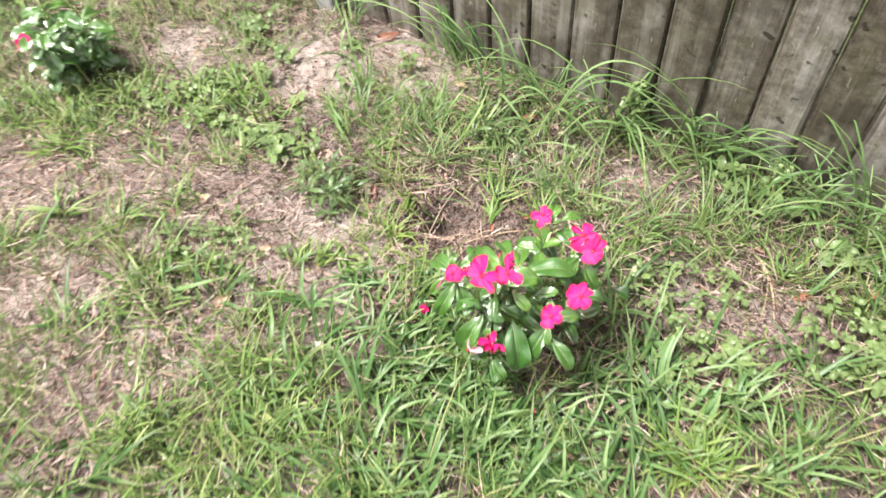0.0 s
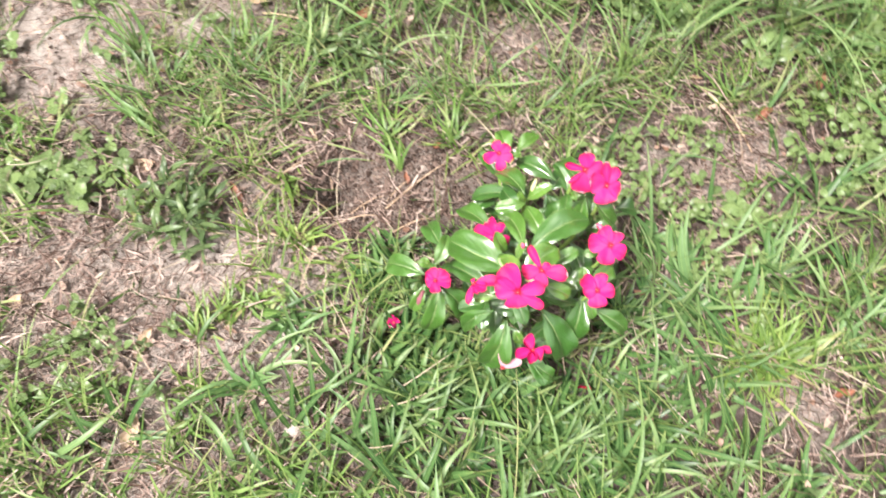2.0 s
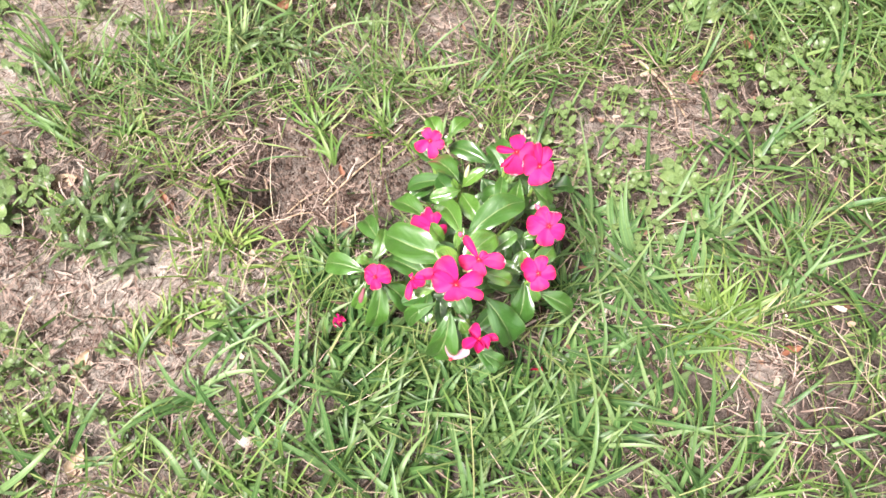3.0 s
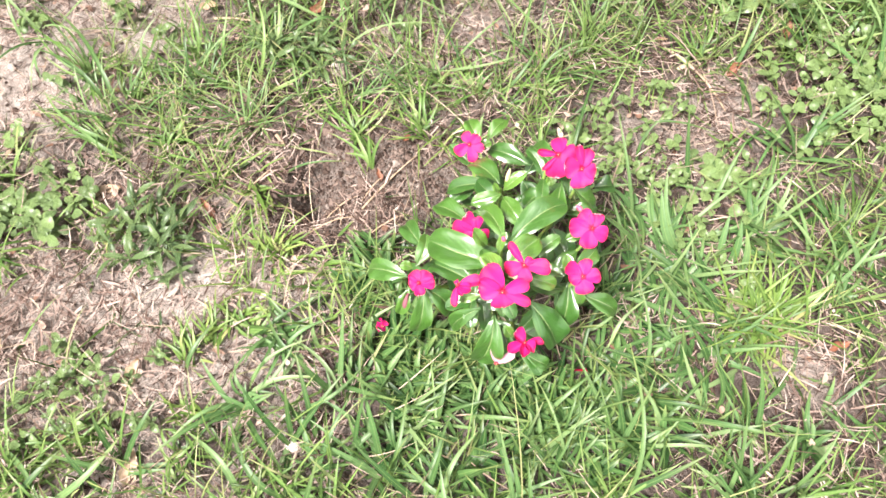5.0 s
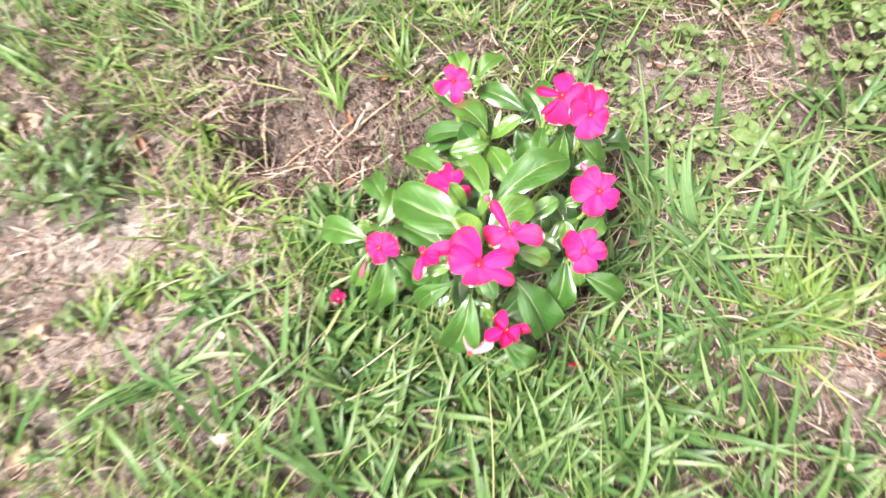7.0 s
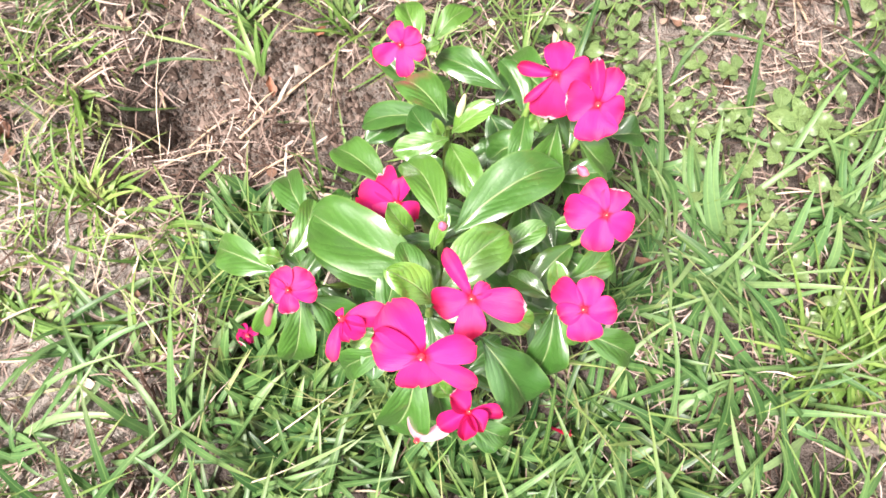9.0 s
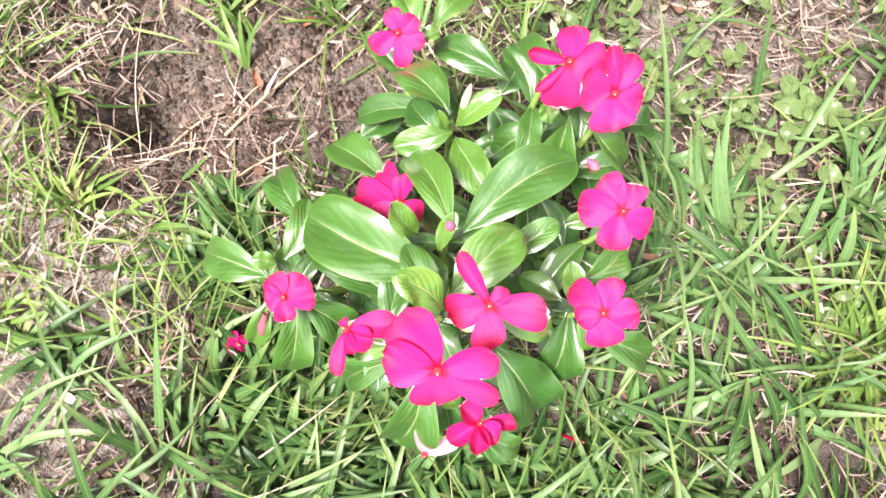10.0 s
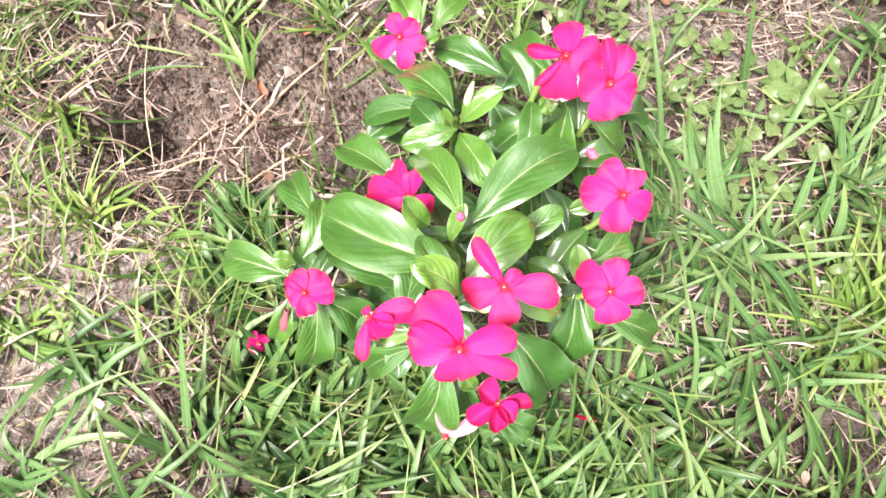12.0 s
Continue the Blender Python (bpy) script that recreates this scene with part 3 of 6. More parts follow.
def stem(plant, a, b, sag, r0, r1):
    o = plant.location
    return part("stem", tube_mesh("stem", [p - o for p in bend_line(a, b, sag)], list(np.linspace(r0, r1, 7)), STEM), plant)


def bud(plant, a, b, r, material, label):
    o = plant.location
    return part("bud", tube_mesh("bud", [p - o for p in bend_line(a, b, (0, 0, 0), 6)], [r * 0.45, r * 0.55, r * 0.8, r, r * 0.8, r * 0.3], material), plant, label)


ROOT = Vector((0.0, 0.005, height(0, 0.005) - 0.005))
vinca = tagged(empty("periwinkle_plant", ROOT), "low pink-flowering periwinkle with glossy green leaves, growing in grass", "flower plant")
FORK = (0.0, 0.0, 0.055)
stem(vinca, ROOT, FORK, (0.004, 0, 0), 0.0045, 0.0038)
SHOOTS = [(-0.007, 0.003, 0.192), (0.002, 0.068, 0.168), (-0.020, 0.125, 0.130), (0.052, 0.080, 0.195), (0.078, 0.055, 0.190), (0.080, 0.000, 0.165),
          (0.058, -0.044, 0.175), (-0.018, -0.045, 0.238), (0.000, -0.090, 0.135), (-0.100, -0.012, 0.138), (-0.045, -0.045, 0.200), (-0.030, 0.028, 0.140)]
for s in SHOOTS:
    stem(vinca, FORK, s, (s[0] * 0.25, s[1] * 0.25, -0.012), 0.0030, 0.0016)
leaf(vinca, (-0.016, -0.019, 0.185), (-0.080, 0.023, 0.165), 0.042, 0.1, 6, 0.25)
leaf(vinca, (0.000, 0.001, 0.196), (0.063, 0.036, 0.190), 0.034, 0.08, -10, 0.15)
leaf(vinca, (-0.006, 0.002, 0.200), (-0.024, 0.051, 0.168), 0.024, 0.1, 0, 0.45)
leaf(vinca, (-0.023, 0.004, 0.182), (-0.035, 0.016, 0.205), 0.015, 0.05, 0, 0.65)
leaf(vinca, (-0.016, -0.041, 0.235), (-0.036, -0.027, 0.255), 0.020, 0.05, 0, 0.95)
leaf(vinca, (-0.011, -0.033, 0.212), (0.027, -0.004, 0.212), 0.029, 0.1, -6, 0.55)
leaf(vinca, (0.025, -0.010, 0.172), (0.053, 0.005, 0.178), 0.017, 0.08, 0, 0.35)
leaf(vinca, (-0.012, -0.006, 0.185), (-0.003, 0.010, 0.200), 0.010, 0.05, 0, 0.8)
leaf(vinca, (-0.020, -0.001, 0.175), (-0.019, -0.035, 0.190), 0.018, 0.1, 0, 0.4)
leaf(vinca, (-0.003, 0.090, 0.125), (-0.052, 0.100, 0.095), 0.022, 0.12, 0, 0.1)
leaf(vinca, (0.002, 0.073, 0.165), (-0.024, 0.113, 0.140), 0.028, 0.12, 0, 0.2)
leaf(vinca, (0.002, 0.062, 0.168), (-0.031, 0.057, 0.165), 0.018, 0.1, 0, 0.55)
leaf(vinca, (0.004, 0.064, 0.172), (0.028, 0.073, 0.192), 0.016, 0.08, 0, 0.75)
leaf(vinca, (0.003, 0.059, 0.165), (0.017, 0.023, 0.175), 0.023, 0.12, 0, 0.5)
leaf(vinca, (-0.002, 0.063, 0.172), (-0.006, 0.069, 0.185), 0.008, 0.05, 0, 0.8)
leaf(vinca, (0.044, 0.106, 0.125), (0.001, 0.138, 0.115), 0.024, 0.12, 0, 0.1)
leaf(vinca, (0.040, 0.104, 0.105), (0.058, 0.130, 0.100), 0.024, 0.1, 0, 0)
leaf(vinca, (-0.009, 0.140, 0.130), (-0.017, 0.172, 0.125), 0.022, 0.1, 0, 0.5)
leaf(vinca, (0.000, 0.141, 0.132), (0.026, 0.166, 0.125), 0.018, 0.1, 0, 0.4)
leaf(vinca, (-0.010, 0.128, 0.140), (0.003, 0.135, 0.140), 0.012, 0.05, 0, 0.6)
leaf(vinca, (0.065, 0.085, 0.165), (0.048, 0.127, 0.135), 0.028, 0.12, 0, 0.2)
leaf(vinca, (0.071, 0.086, 0.180), (0.084, 0.102, 0.180), 0.014, 0.05, 0, 0.6)
leaf(vinca, (0.053, 0.057, 0.185), (0.050, 0.067, 0.190), 0.013, 0.05, 0, 0.7)
leaf(vinca, (0.061, 0.057, 0.195), (0.056, 0.041, 0.150), 0.026, 0.12, 0, 0.3)
leaf(vinca, (0.056, 0.062, 0.165), (0.027, 0.058, 0.130), 0.025, 0.14, 8, 0.1)
leaf(vinca, (0.066, 0.052, 0.200), (0.095, 0.036, 0.165), 0.022, 0.12, 0, 0.25)
leaf(vinca, (0.110, 0.074, 0.120), (0.135, 0.076, 0.110), 0.024, 0.1, 0, 0)
leaf(vinca, (-0.035, 0.040, 0.150), (-0.068, 0.076, 0.122), 0.026, 0.12, 0, 0.25)
leaf(vinca, (-0.041, 0.040, 0.120), (-0.060, 0.035, 0.110), 0.014, 0.1, 0, 0.1)
leaf(vinca, (0.086, 0.005, 0.130), (0.089, 0.054, 0.110), 0.026, 0.1, 0, 0)
leaf(vinca, (0.083, 0.014, 0.150), (0.063, 0.009, 0.150), 0.012, 0.08, 0, 0.4)
leaf(vinca, (0.062, -0.027, 0.172), (0.090, -0.009, 0.168), 0.021, 0.1, 0, 0.3)
leaf(vinca, (0.051, -0.036, 0.172), (0.031, -0.020, 0.165), 0.015, 0.1, 0, 0.3)
leaf(vinca, (0.055, -0.038, 0.180), (0.053, -0.019, 0.195), 0.014, 0.06, 0, 0.55)
leaf(vinca, (0.056, -0.040, 0.162), (0.046, -0.077, 0.120), 0.029, 0.12, 0, 0.1)
leaf(vinca, (0.059, -0.042, 0.170), (0.067, -0.063, 0.155), 0.012, 0.08, 0, 0.45)
leaf(vinca, (0.067, -0.054, 0.158), (0.107, -0.071, 0.130), 0.023, 0.14, 0, 0.2)
leaf(vinca, (0.011, -0.055, 0.172), (0.042, -0.095, 0.115), 0.039, 0.12, 0, 0.05)
leaf(vinca, (0.008, -0.045, 0.225), (0.035, -0.053, 0.212), 0.017, 0.08, 0, 0.75)
leaf(vinca, (-0.025, -0.067, 0.175), (-0.045, -0.103, 0.120), 0.035, 0.14, 0, 0.2)
leaf(vinca, (-0.038, -0.059, 0.182), (-0.069, -0.067, 0.140), 0.020, 0.12, 0, 0.2)
leaf(vinca, (-0.038, -0.055, 0.222), (-0.059, -0.055, 0.212), 0.012, 0.06, 0, 0.8)
leaf(vinca, (-0.018, -0.072, 0.150), (-0.013, -0.101, 0.110), 0.020, 0.1, 0, 0.05)
leaf(vinca, (0.005, -0.103, 0.130), (0.029, -0.115, 0.110), 0.017, 0.1, 0, 0.2)
leaf(vinca, (-0.007, -0.087, 0.150), (-0.015, -0.075, 0.160), 0.013, 0.05, 0, 0.5)
leaf(vinca, (-0.107, -0.004, 0.130), (-0.151, 0.019, 0.100), 0.028, 0.12, 0, 0.3)
leaf(vinca, (-0.100, -0.001, 0.150), (-0.113, 0.003, 0.155), 0.012, 0.05, 0, 0.7)
leaf(vinca, (-0.087, 0.027, 0.125), (-0.104, 0.067, 0.098), 0.025, 0.12, 0, 0.15)
leaf(vinca, (-0.097, 0.003, 0.142), (-0.081, 0.037, 0.142), 0.020, 0.1, 0, 0.4)
leaf(vinca, (-0.074, 0.037, 0.110), (-0.065, 0.052, 0.100), 0.014, 0.1, 0, 0.1)
leaf(vinca, (-0.033, -0.027, 0.140), (-0.082, 0.015, 0.112), 0.028, 0.1, 0, 0.1)
leaf(vinca, (-0.091, -0.019, 0.140), (-0.107, -0.058, 0.090), 0.026, 0.14, 0, 0.25)
leaf(vinca, (-0.088, -0.022, 0.138), (-0.066, -0.043, 0.100), 0.028, 0.12, 0, 0.15)
leaf(vinca, (-0.107, -0.018, 0.140), (-0.122, -0.040, 0.115), 0.016, 0.1, 0, 0.5)
leaf(vinca, (-0.064, 0.000, 0.105), (-0.046, -0.022, 0.085), 0.026, 0.1, 0, 0)
leaf(vinca, (0.012, -0.005, 0.140), (0.026, -0.032, 0.115), 0.028, 0.1, 0, 0)
leaf(vinca, (0.056, 0.033, 0.120), (0.073, 0.002, 0.095), 0.030, 0.1, 0, 0)
leaf(vinca, (0.034, 0.097, 0.110), (0.045, 0.078, 0.090), 0.027, 0.1, 0, 0)
leaf(vinca, (0.040, 0.002, 0.120), (0.052, -0.027, 0.095), 0.027, 0.1, 0, 0)
leaf(vinca, (-0.037, -0.038, 0.120), (-0.052, -0.019, 0.100), 0.021, 0.1, 0, 0)
flower(vinca, (-0.022, 0.131, 0.149), (-0.156, -0.494, 0.855), [(-0.026, 0.143, 0.155, 0.012, 0.1), (-0.011, 0.137, 0.155, 0.012, 0.1), (-0.007, 0.124, 0.148, 0.011, 0.1), (-0.019, 0.114, 0.140, 0.012, 0.1), (-0.038, 0.125, 0.143, 0.014, 0.1)])
flower(vinca, (0.058, 0.076, 0.222), (-0.253, -0.457, 0.852), [(0.060, 0.090, 0.231, 0.016, 0.1), (0.039, 0.083, 0.220, 0.008, 0.6), (0.042, 0.066, 0.212, 0.005, 0.5), (0.053, 0.056, 0.210, 0.022, 0.05), (0.075, 0.070, 0.224, 0.024, 0.1)])
flower(vinca, (0.078, 0.058, 0.222), (-0.214, -0.518, 0.828), [(0.077, 0.078, 0.234, 0.008, 0.4), (0.087, 0.072, 0.233, 0.013, 0.2), (0.091, 0.053, 0.222, 0.016, 0.1), (0.077, 0.043, 0.212, 0.023, 0.05), (0.062, 0.063, 0.221, 0.022, 0.1)])
flower(vinca, (0.085, 0.006, 0.188), (-0.203, -0.217, 0.955), [(0.076, 0.024, 0.190, 0.018, 0.1), (0.092, 0.019, 0.192, 0.016, 0.1), (0.098, -0.004, 0.188, 0.017, 0.1), (0.077, -0.012, 0.182, 0.018, 0.1), (0.063, 0.011, 0.184, 0.020, 0.1)])
flower(vinca, (0.063, -0.047, 0.207), (-0.358, -0.070, 0.931), [(0.050, -0.032, 0.203, 0.015, 0.15), (0.069, -0.031, 0.210, 0.014, 0.1), (0.078, -0.049, 0.213, 0.015, 0.1), (0.062, -0.063, 0.205, 0.019, 0.05), (0.051, -0.049, 0.202, 0.012, 0.2)])
flower(vinca, (-0.023, -0.068, 0.281), (-0.132, -0.499, 0.857), [(-0.035, -0.047, 0.291, 0.022, 0.15), (-0.001, -0.063, 0.288, 0.014, 0.2), (-0.001, -0.080, 0.278, 0.010, 0.2), (-0.025, -0.080, 0.274, 0.020, 0.05), (-0.043, -0.061, 0.282, 0.021, 0.15)])
flower(vinca, (0.001, -0.044, 0.268), (-0.251, -0.192, 0.949), [(-0.009, -0.022, 0.270, 0.008, 0.35), (-0.016, -0.045, 0.263, 0.015, 0.15), (-0.001, -0.061, 0.264, 0.014, 0.1), (0.023, -0.050, 0.273, 0.015, 0.15), (0.008, -0.039, 0.271, 0.008, 0.2)])
flower(vinca, (-0.096, -0.020, 0.159), (0.109, -0.139, 0.984), [(-0.101, -0.008, 0.161, 0.014, 0.1), (-0.084, -0.010, 0.159, 0.015, 0.1), (-0.080, -0.022, 0.157, 0.013, 0.1), (-0.096, -0.033, 0.157, 0.012, 0.05), (-0.106, -0.020, 0.160, 0.015, 0.1)])
flower(vinca, (0.002, -0.096, 0.161), (0.107, 0.188, 0.976), [(-0.008, -0.086, 0.163, 0.015, 0.8), (0.020, -0.098, 0.158, 0.009, 0.7), (0.009, -0.106, 0.166, 0.013, 0.8), (-0.002, -0.111, 0.164, 0.011, 0.9), (-0.015, -0.103, 0.162, 0.012, 0.7)])
flower(vinca, (-0.030, 0.025, 0.165), (-0.462, 0.274, 0.844), [(-0.053, 0.036, 0.149, 0.019, 0.2), (-0.039, 0.048, 0.153, 0.018, 0.15), (-0.023, 0.040, 0.164, 0.015, 0.2), (-0.018, 0.012, 0.176, 0.015, 0.2), (-0.040, 0.016, 0.163, 0.018, 0.2)])
flower(vinca, (-0.059, -0.046, 0.235), (-0.392, 0.152, 0.907), [(-0.037, -0.046, 0.244, 0.013, 0.3), (-0.048, -0.054, 0.241, 0.011, 0.3), (-0.065, -0.065, 0.235, 0.008, 0.35), (-0.056, -0.057, 0.238, 0.006, 0.4), (-0.060, -0.041, 0.234, 0.005, 0.3)])
# older leaves lower on the shoots, in crossed pairs
r1 = random.Random(5)
for n, s in enumerate(SHOOTS):
    for k, f in enumerate((0.42, 0.62, 0.8)):
        low = Vector(FORK).lerp(Vector(s), f) + Vector((s[0] * 0.25, s[1] * 0.25, -0.012)) * 4 * f * (1 - f)
        for side in (0, 180):
            t = math.atan2(s[1], s[0]) + radians(90 * k + side + 35 + r1.uniform(-20, 20))
            out = r1.uniform(0.028, 0.042)
            leaf(vinca, low, low + Vector((out * math.cos(t), out * math.sin(t), r1.uniform(-0.012, 0.008))), out * r1.uniform(0.44, 0.55), 0.12, 0, r1.uniform(0.0, 0.2))
bud(vinca, (-0.006, 0.002, 0.194), (-0.007, 0.004, 0.204), 0.0026, BUD_PINK, "small pink bud")
bud(vinca, (0.092, 0.042, 0.130), (0.084, 0.049, 0.137), 0.0034, BUD_PINK, "small pink bud")
bud(vinca, (-0.013, -0.049, 0.256), (-0.005, -0.052, 0.262), 0.0030, BUD_PALE, "pale yellow-green bud")
bud(vinca, (0.006, 0.068, 0.168), (0.011, 0.076, 0.200), 0.0024, BUD_PALE, "long pale bud")
bud(vinca, (-0.109, -0.026, 0.142), (-0.115, -0.037, 0.122), 0.0034, FADED, "closed pale pink bud")
flower(vinca, (-0.028, -0.110, 0.145), (0.0, -0.3, 0.95), [(-0.027, -0.093, 0.150, 0.011, 0.3), (-0.009, -0.103, 0.148, 0.009, 0.35)], FADED)

# a second plant of the same kind, at the edge of the yard's view
V2 = (-1.083, 0.190)
vinca_2 = tagged(empty("periwinkle_plant", (V2[0], V2[1], height(*V2))), "dark green periwinkle plant with one red-pink flower", "flower plant")
r2 = random.Random(11)
for k in range(9):
    az, reach = radians(40 * k + r2.uniform(-15, 15)), r2.uniform(0.01, 0.070)
    top = Vector((V2[0] + reach * math.cos(az), V2[1] + reach * math.sin(az), height(*V2) + r2.uniform(0.09, 0.17)))
    stem(vinca_2, vinca_2.location, top, (0, 0, -0.01), 0.003, 0.0015)
    for j in range(10):
        t, out = az + radians(137 * j), r2.uniform(0.036, 0.055)
        low = top - Vector((0, 0, 0.012 * j))
        end = low + Vector((out * math.cos(t), out * math.sin(t), r2.uniform(-0.025, 0.012)))
        leaf(vinca_2, low, end, r2.uniform(0.024, 0.034), 0.1, 0, r2.uniform(0, 0.35))
bloom(vinca_2, (-1.060, 0.105, 0.128), (0.1, -0.6, 0.8), 0.017, 20)
bloom(vinca_2, (-1.089, 0.215, 0.155), (0.1, 0.1, 0.9), 0.018, 50)

# blooms that have dropped
for x, y, turn, hue, label in ((-0.147, -0.034, 10, PETAL, "fallen red-pink periwinkle bloom lying in grass"), (-1.033, 0.085, 70, FADED, "faded pink bloom lying on the ground"), (0.076, -0.119, 40, PETAL, "small fallen red petal cluster in grass")):
    z = height(x, y) + (0.032 if hue is PETAL else 0.02)
    fallen = tagged(empty("fallen_flower", (x, y, height(x, y))), label, "flower")
    size = 0.003 if x > 0 else 0.009
    bloom(fallen, (x, y, z), (0.6, -0.3, 0.6), size, turn, hue)

# ---- grass and ground cover ----
def blades(name, x, y, z, az, lean, curl, long, wide, material, seg=5, fold=0.25, side=0.0):
    """Many curved blades as one mesh: roots, headings, first lean from upright and how far each bends over."""
    n = len(x)
    t = np.linspace(0, 1, seg + 1)
    ang = lean[:, None] + curl[:, None] * t[None] ** 1.3
    step = (long / seg)[:, None]
    mid = (ang[:, 1:] + ang[:, :-1]) / 2
    r = np.concatenate([np.zeros((n, 1)), np.cumsum(np.sin(mid) * step, 1)], 1)
    h = np.concatenate([np.zeros((n, 1)), np.cumsum(np.cos(mid) * step, 1)], 1)
    bow = side * np.sin(az * 7 + x * 90)[:, None] * long[:, None] * t[None] ** 2
    ca, sa = np.cos(az)[:, None], np.sin(az)[:, None]
    px, py = x[:, None] + r * ca - bow * sa, y[:, None] + r * sa + bow * ca
    floor = z[:, None] + SLOPE * (py - y[:, None]) + 0.002
    pz = np.maximum(z[:, None] + h - 0.004, floor + 0.001 * np.sin(az)[:, None])
    w = wide[:, None] * (np.minimum(1, 0.55 + t * 2.2) * np.maximum(0, 1 - t ** 2.3) ** 0.85 + 0.012)[None] * 0.5
    drop = fold * w
    nx, ny = -sa, ca
    rows = []
    for s, up in ((-1, 1), (0, 0), (1, 1)):
        rows.append(np.stack([px + s * w * nx, py + s * w * ny, pz + up * drop], -1))
    p = np.stack(rows, 2)
    k, m = seg + 1, 3
    faces = (quads(k, m)[None] + (np.arange(n) * k * m)[:, None, None]).reshape(-1, 4)
    uv = np.stack(np.meshgrid(t, [0, 0.5, 1], indexing="ij"), -1).reshape(-1, 2)
    return mesh_from(name, p.reshape(-1, 3), faces, material, np.tile(uv, (n, 1)))


def scatter(count, lo, hi, keep):
    """Random spots of the plan, kept by chance keep(x, y)."""
    xs, ys = rng.uniform(lo[0], hi[0], count), rng.uniform(lo[1], hi[1], count)
    ok = np.array([rng.random() < keep(x, y) for x, y in zip(xs, ys)])
    return xs[ok], ys[ok]


def heights(x, y):
    return np.array([height(a, b) for a, b in zip(x, y)])


def turf_blades(count, keep, pair, lean, curl, long, wide, material, side=0.06, jitter=0.005, seg=5):
    """One population of blades, each spot sending up a few."""
    x, y = scatter(count, (-1.55, -0.70), (0.80, 0.66), keep)
    reps = rng.integers(pair[0], pair[1] + 1, len(x))
    x, y = np.repeat(x, reps), np.repeat(y, reps)
    n = len(x)
    x, y = x + rng.normal(0, jitter, n), y + rng.normal(0, jitter, n)
    return blades("grass", x, y, heights(x, y), rng.uniform(0, 6.28, n), rng.uniform(*lean, n), rng.uniform(*curl, n), long(n), rng.uniform(*wide, n), material, seg=seg, side=side)


# where short dark broad grass closes over the soil
LUSH = [(-0.15, 0.02, 0.035), (-0.155, 0.07, 0.03), (-0.10, -0.09, 0.06), (-0.06, -0.12, 0.09), (0.02, -0.14, 0.08), (-0.12, -0.06, 0.06), (0.10, -0.16, 0.08), (0.15, -0.02, 0.05)]


def rich(x, y):
    """Where the broad blue-green grass has taken over: beside and below the plant."""
    r = max(min(1, max(0, (x - 0.08) / 0.10)) * min(1, max(0, (0.34 - y) / 0.15)), min(1, max(0, (-0.05 - y) / 0.10)) * min(1, max(0, (x + 0.42) / 0.15)) * (1 - 0.6 * min(1, max(0, (-0.20 - y) / 0.1)) * min(1, max(0, (0.05 - x) / 0.1))), 0.3 * min(1, max(0, (-0.13 - y) / 0.08)))
    return r * (1 - 0.75 * blob(LUSH[:6], x, y)) * (1 - 0.9 * blob(BARE, x, y)) * (1 - 0.8 * blob(WEEDY, x, y)) * min(1, max(0.04, 0.56 + 1.1 * noise.noise(Vector((x * 11, y * 11, 8.0))) + 0.8 * noise.noise(Vector((x * 27, y * 27, 8.0)))))


def worn(x, y):
    """Where old litter shows between the broad blades, on the side of the plant away from the pit."""
    return min(1, max(0, (x - 0.10) / 0.05)) * min(1, max(0, (0.12 - y) / 0.10)) * min(1, max(0, (y + 0.30) / 0.06)) * min(1, max(0, (0.46 - x) / 0.08))


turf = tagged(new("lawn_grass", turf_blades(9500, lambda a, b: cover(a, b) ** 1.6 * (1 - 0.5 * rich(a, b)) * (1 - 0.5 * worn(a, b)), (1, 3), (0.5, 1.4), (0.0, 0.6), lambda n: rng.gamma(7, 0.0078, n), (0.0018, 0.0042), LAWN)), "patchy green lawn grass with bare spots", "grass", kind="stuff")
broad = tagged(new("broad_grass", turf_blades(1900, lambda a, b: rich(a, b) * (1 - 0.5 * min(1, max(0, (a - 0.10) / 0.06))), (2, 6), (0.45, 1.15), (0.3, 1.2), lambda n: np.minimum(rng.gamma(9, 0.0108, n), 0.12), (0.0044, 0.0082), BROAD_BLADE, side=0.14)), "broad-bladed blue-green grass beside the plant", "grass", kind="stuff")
# darkened under-layer, so the gaps between taller blades look shaded
low = tagged(new("short_grass", turf_blades(19000, lambda a, b: (0.10 + 0.22 * rich(a, b) + 0.25 * cover(a, b)) * (1 - 0.95 * blob(BARE, a, b)), (1, 2), (0.7, 1.5), (0.0, 0.5), lambda n: rng.uniform(0.015, 0.045, n), (0.0020, 0.0048), UNDER_SHADE, seg=4)), "short grass growing close to the soil", "grass", kind="stuff")
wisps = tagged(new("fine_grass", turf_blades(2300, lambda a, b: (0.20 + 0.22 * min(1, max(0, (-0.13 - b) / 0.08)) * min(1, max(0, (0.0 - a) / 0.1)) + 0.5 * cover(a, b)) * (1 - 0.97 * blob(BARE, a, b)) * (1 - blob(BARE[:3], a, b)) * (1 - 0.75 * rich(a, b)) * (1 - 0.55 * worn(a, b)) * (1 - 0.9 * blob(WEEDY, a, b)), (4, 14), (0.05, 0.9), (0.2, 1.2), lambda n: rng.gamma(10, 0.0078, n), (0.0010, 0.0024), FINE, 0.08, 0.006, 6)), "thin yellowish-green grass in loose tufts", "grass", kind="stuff")


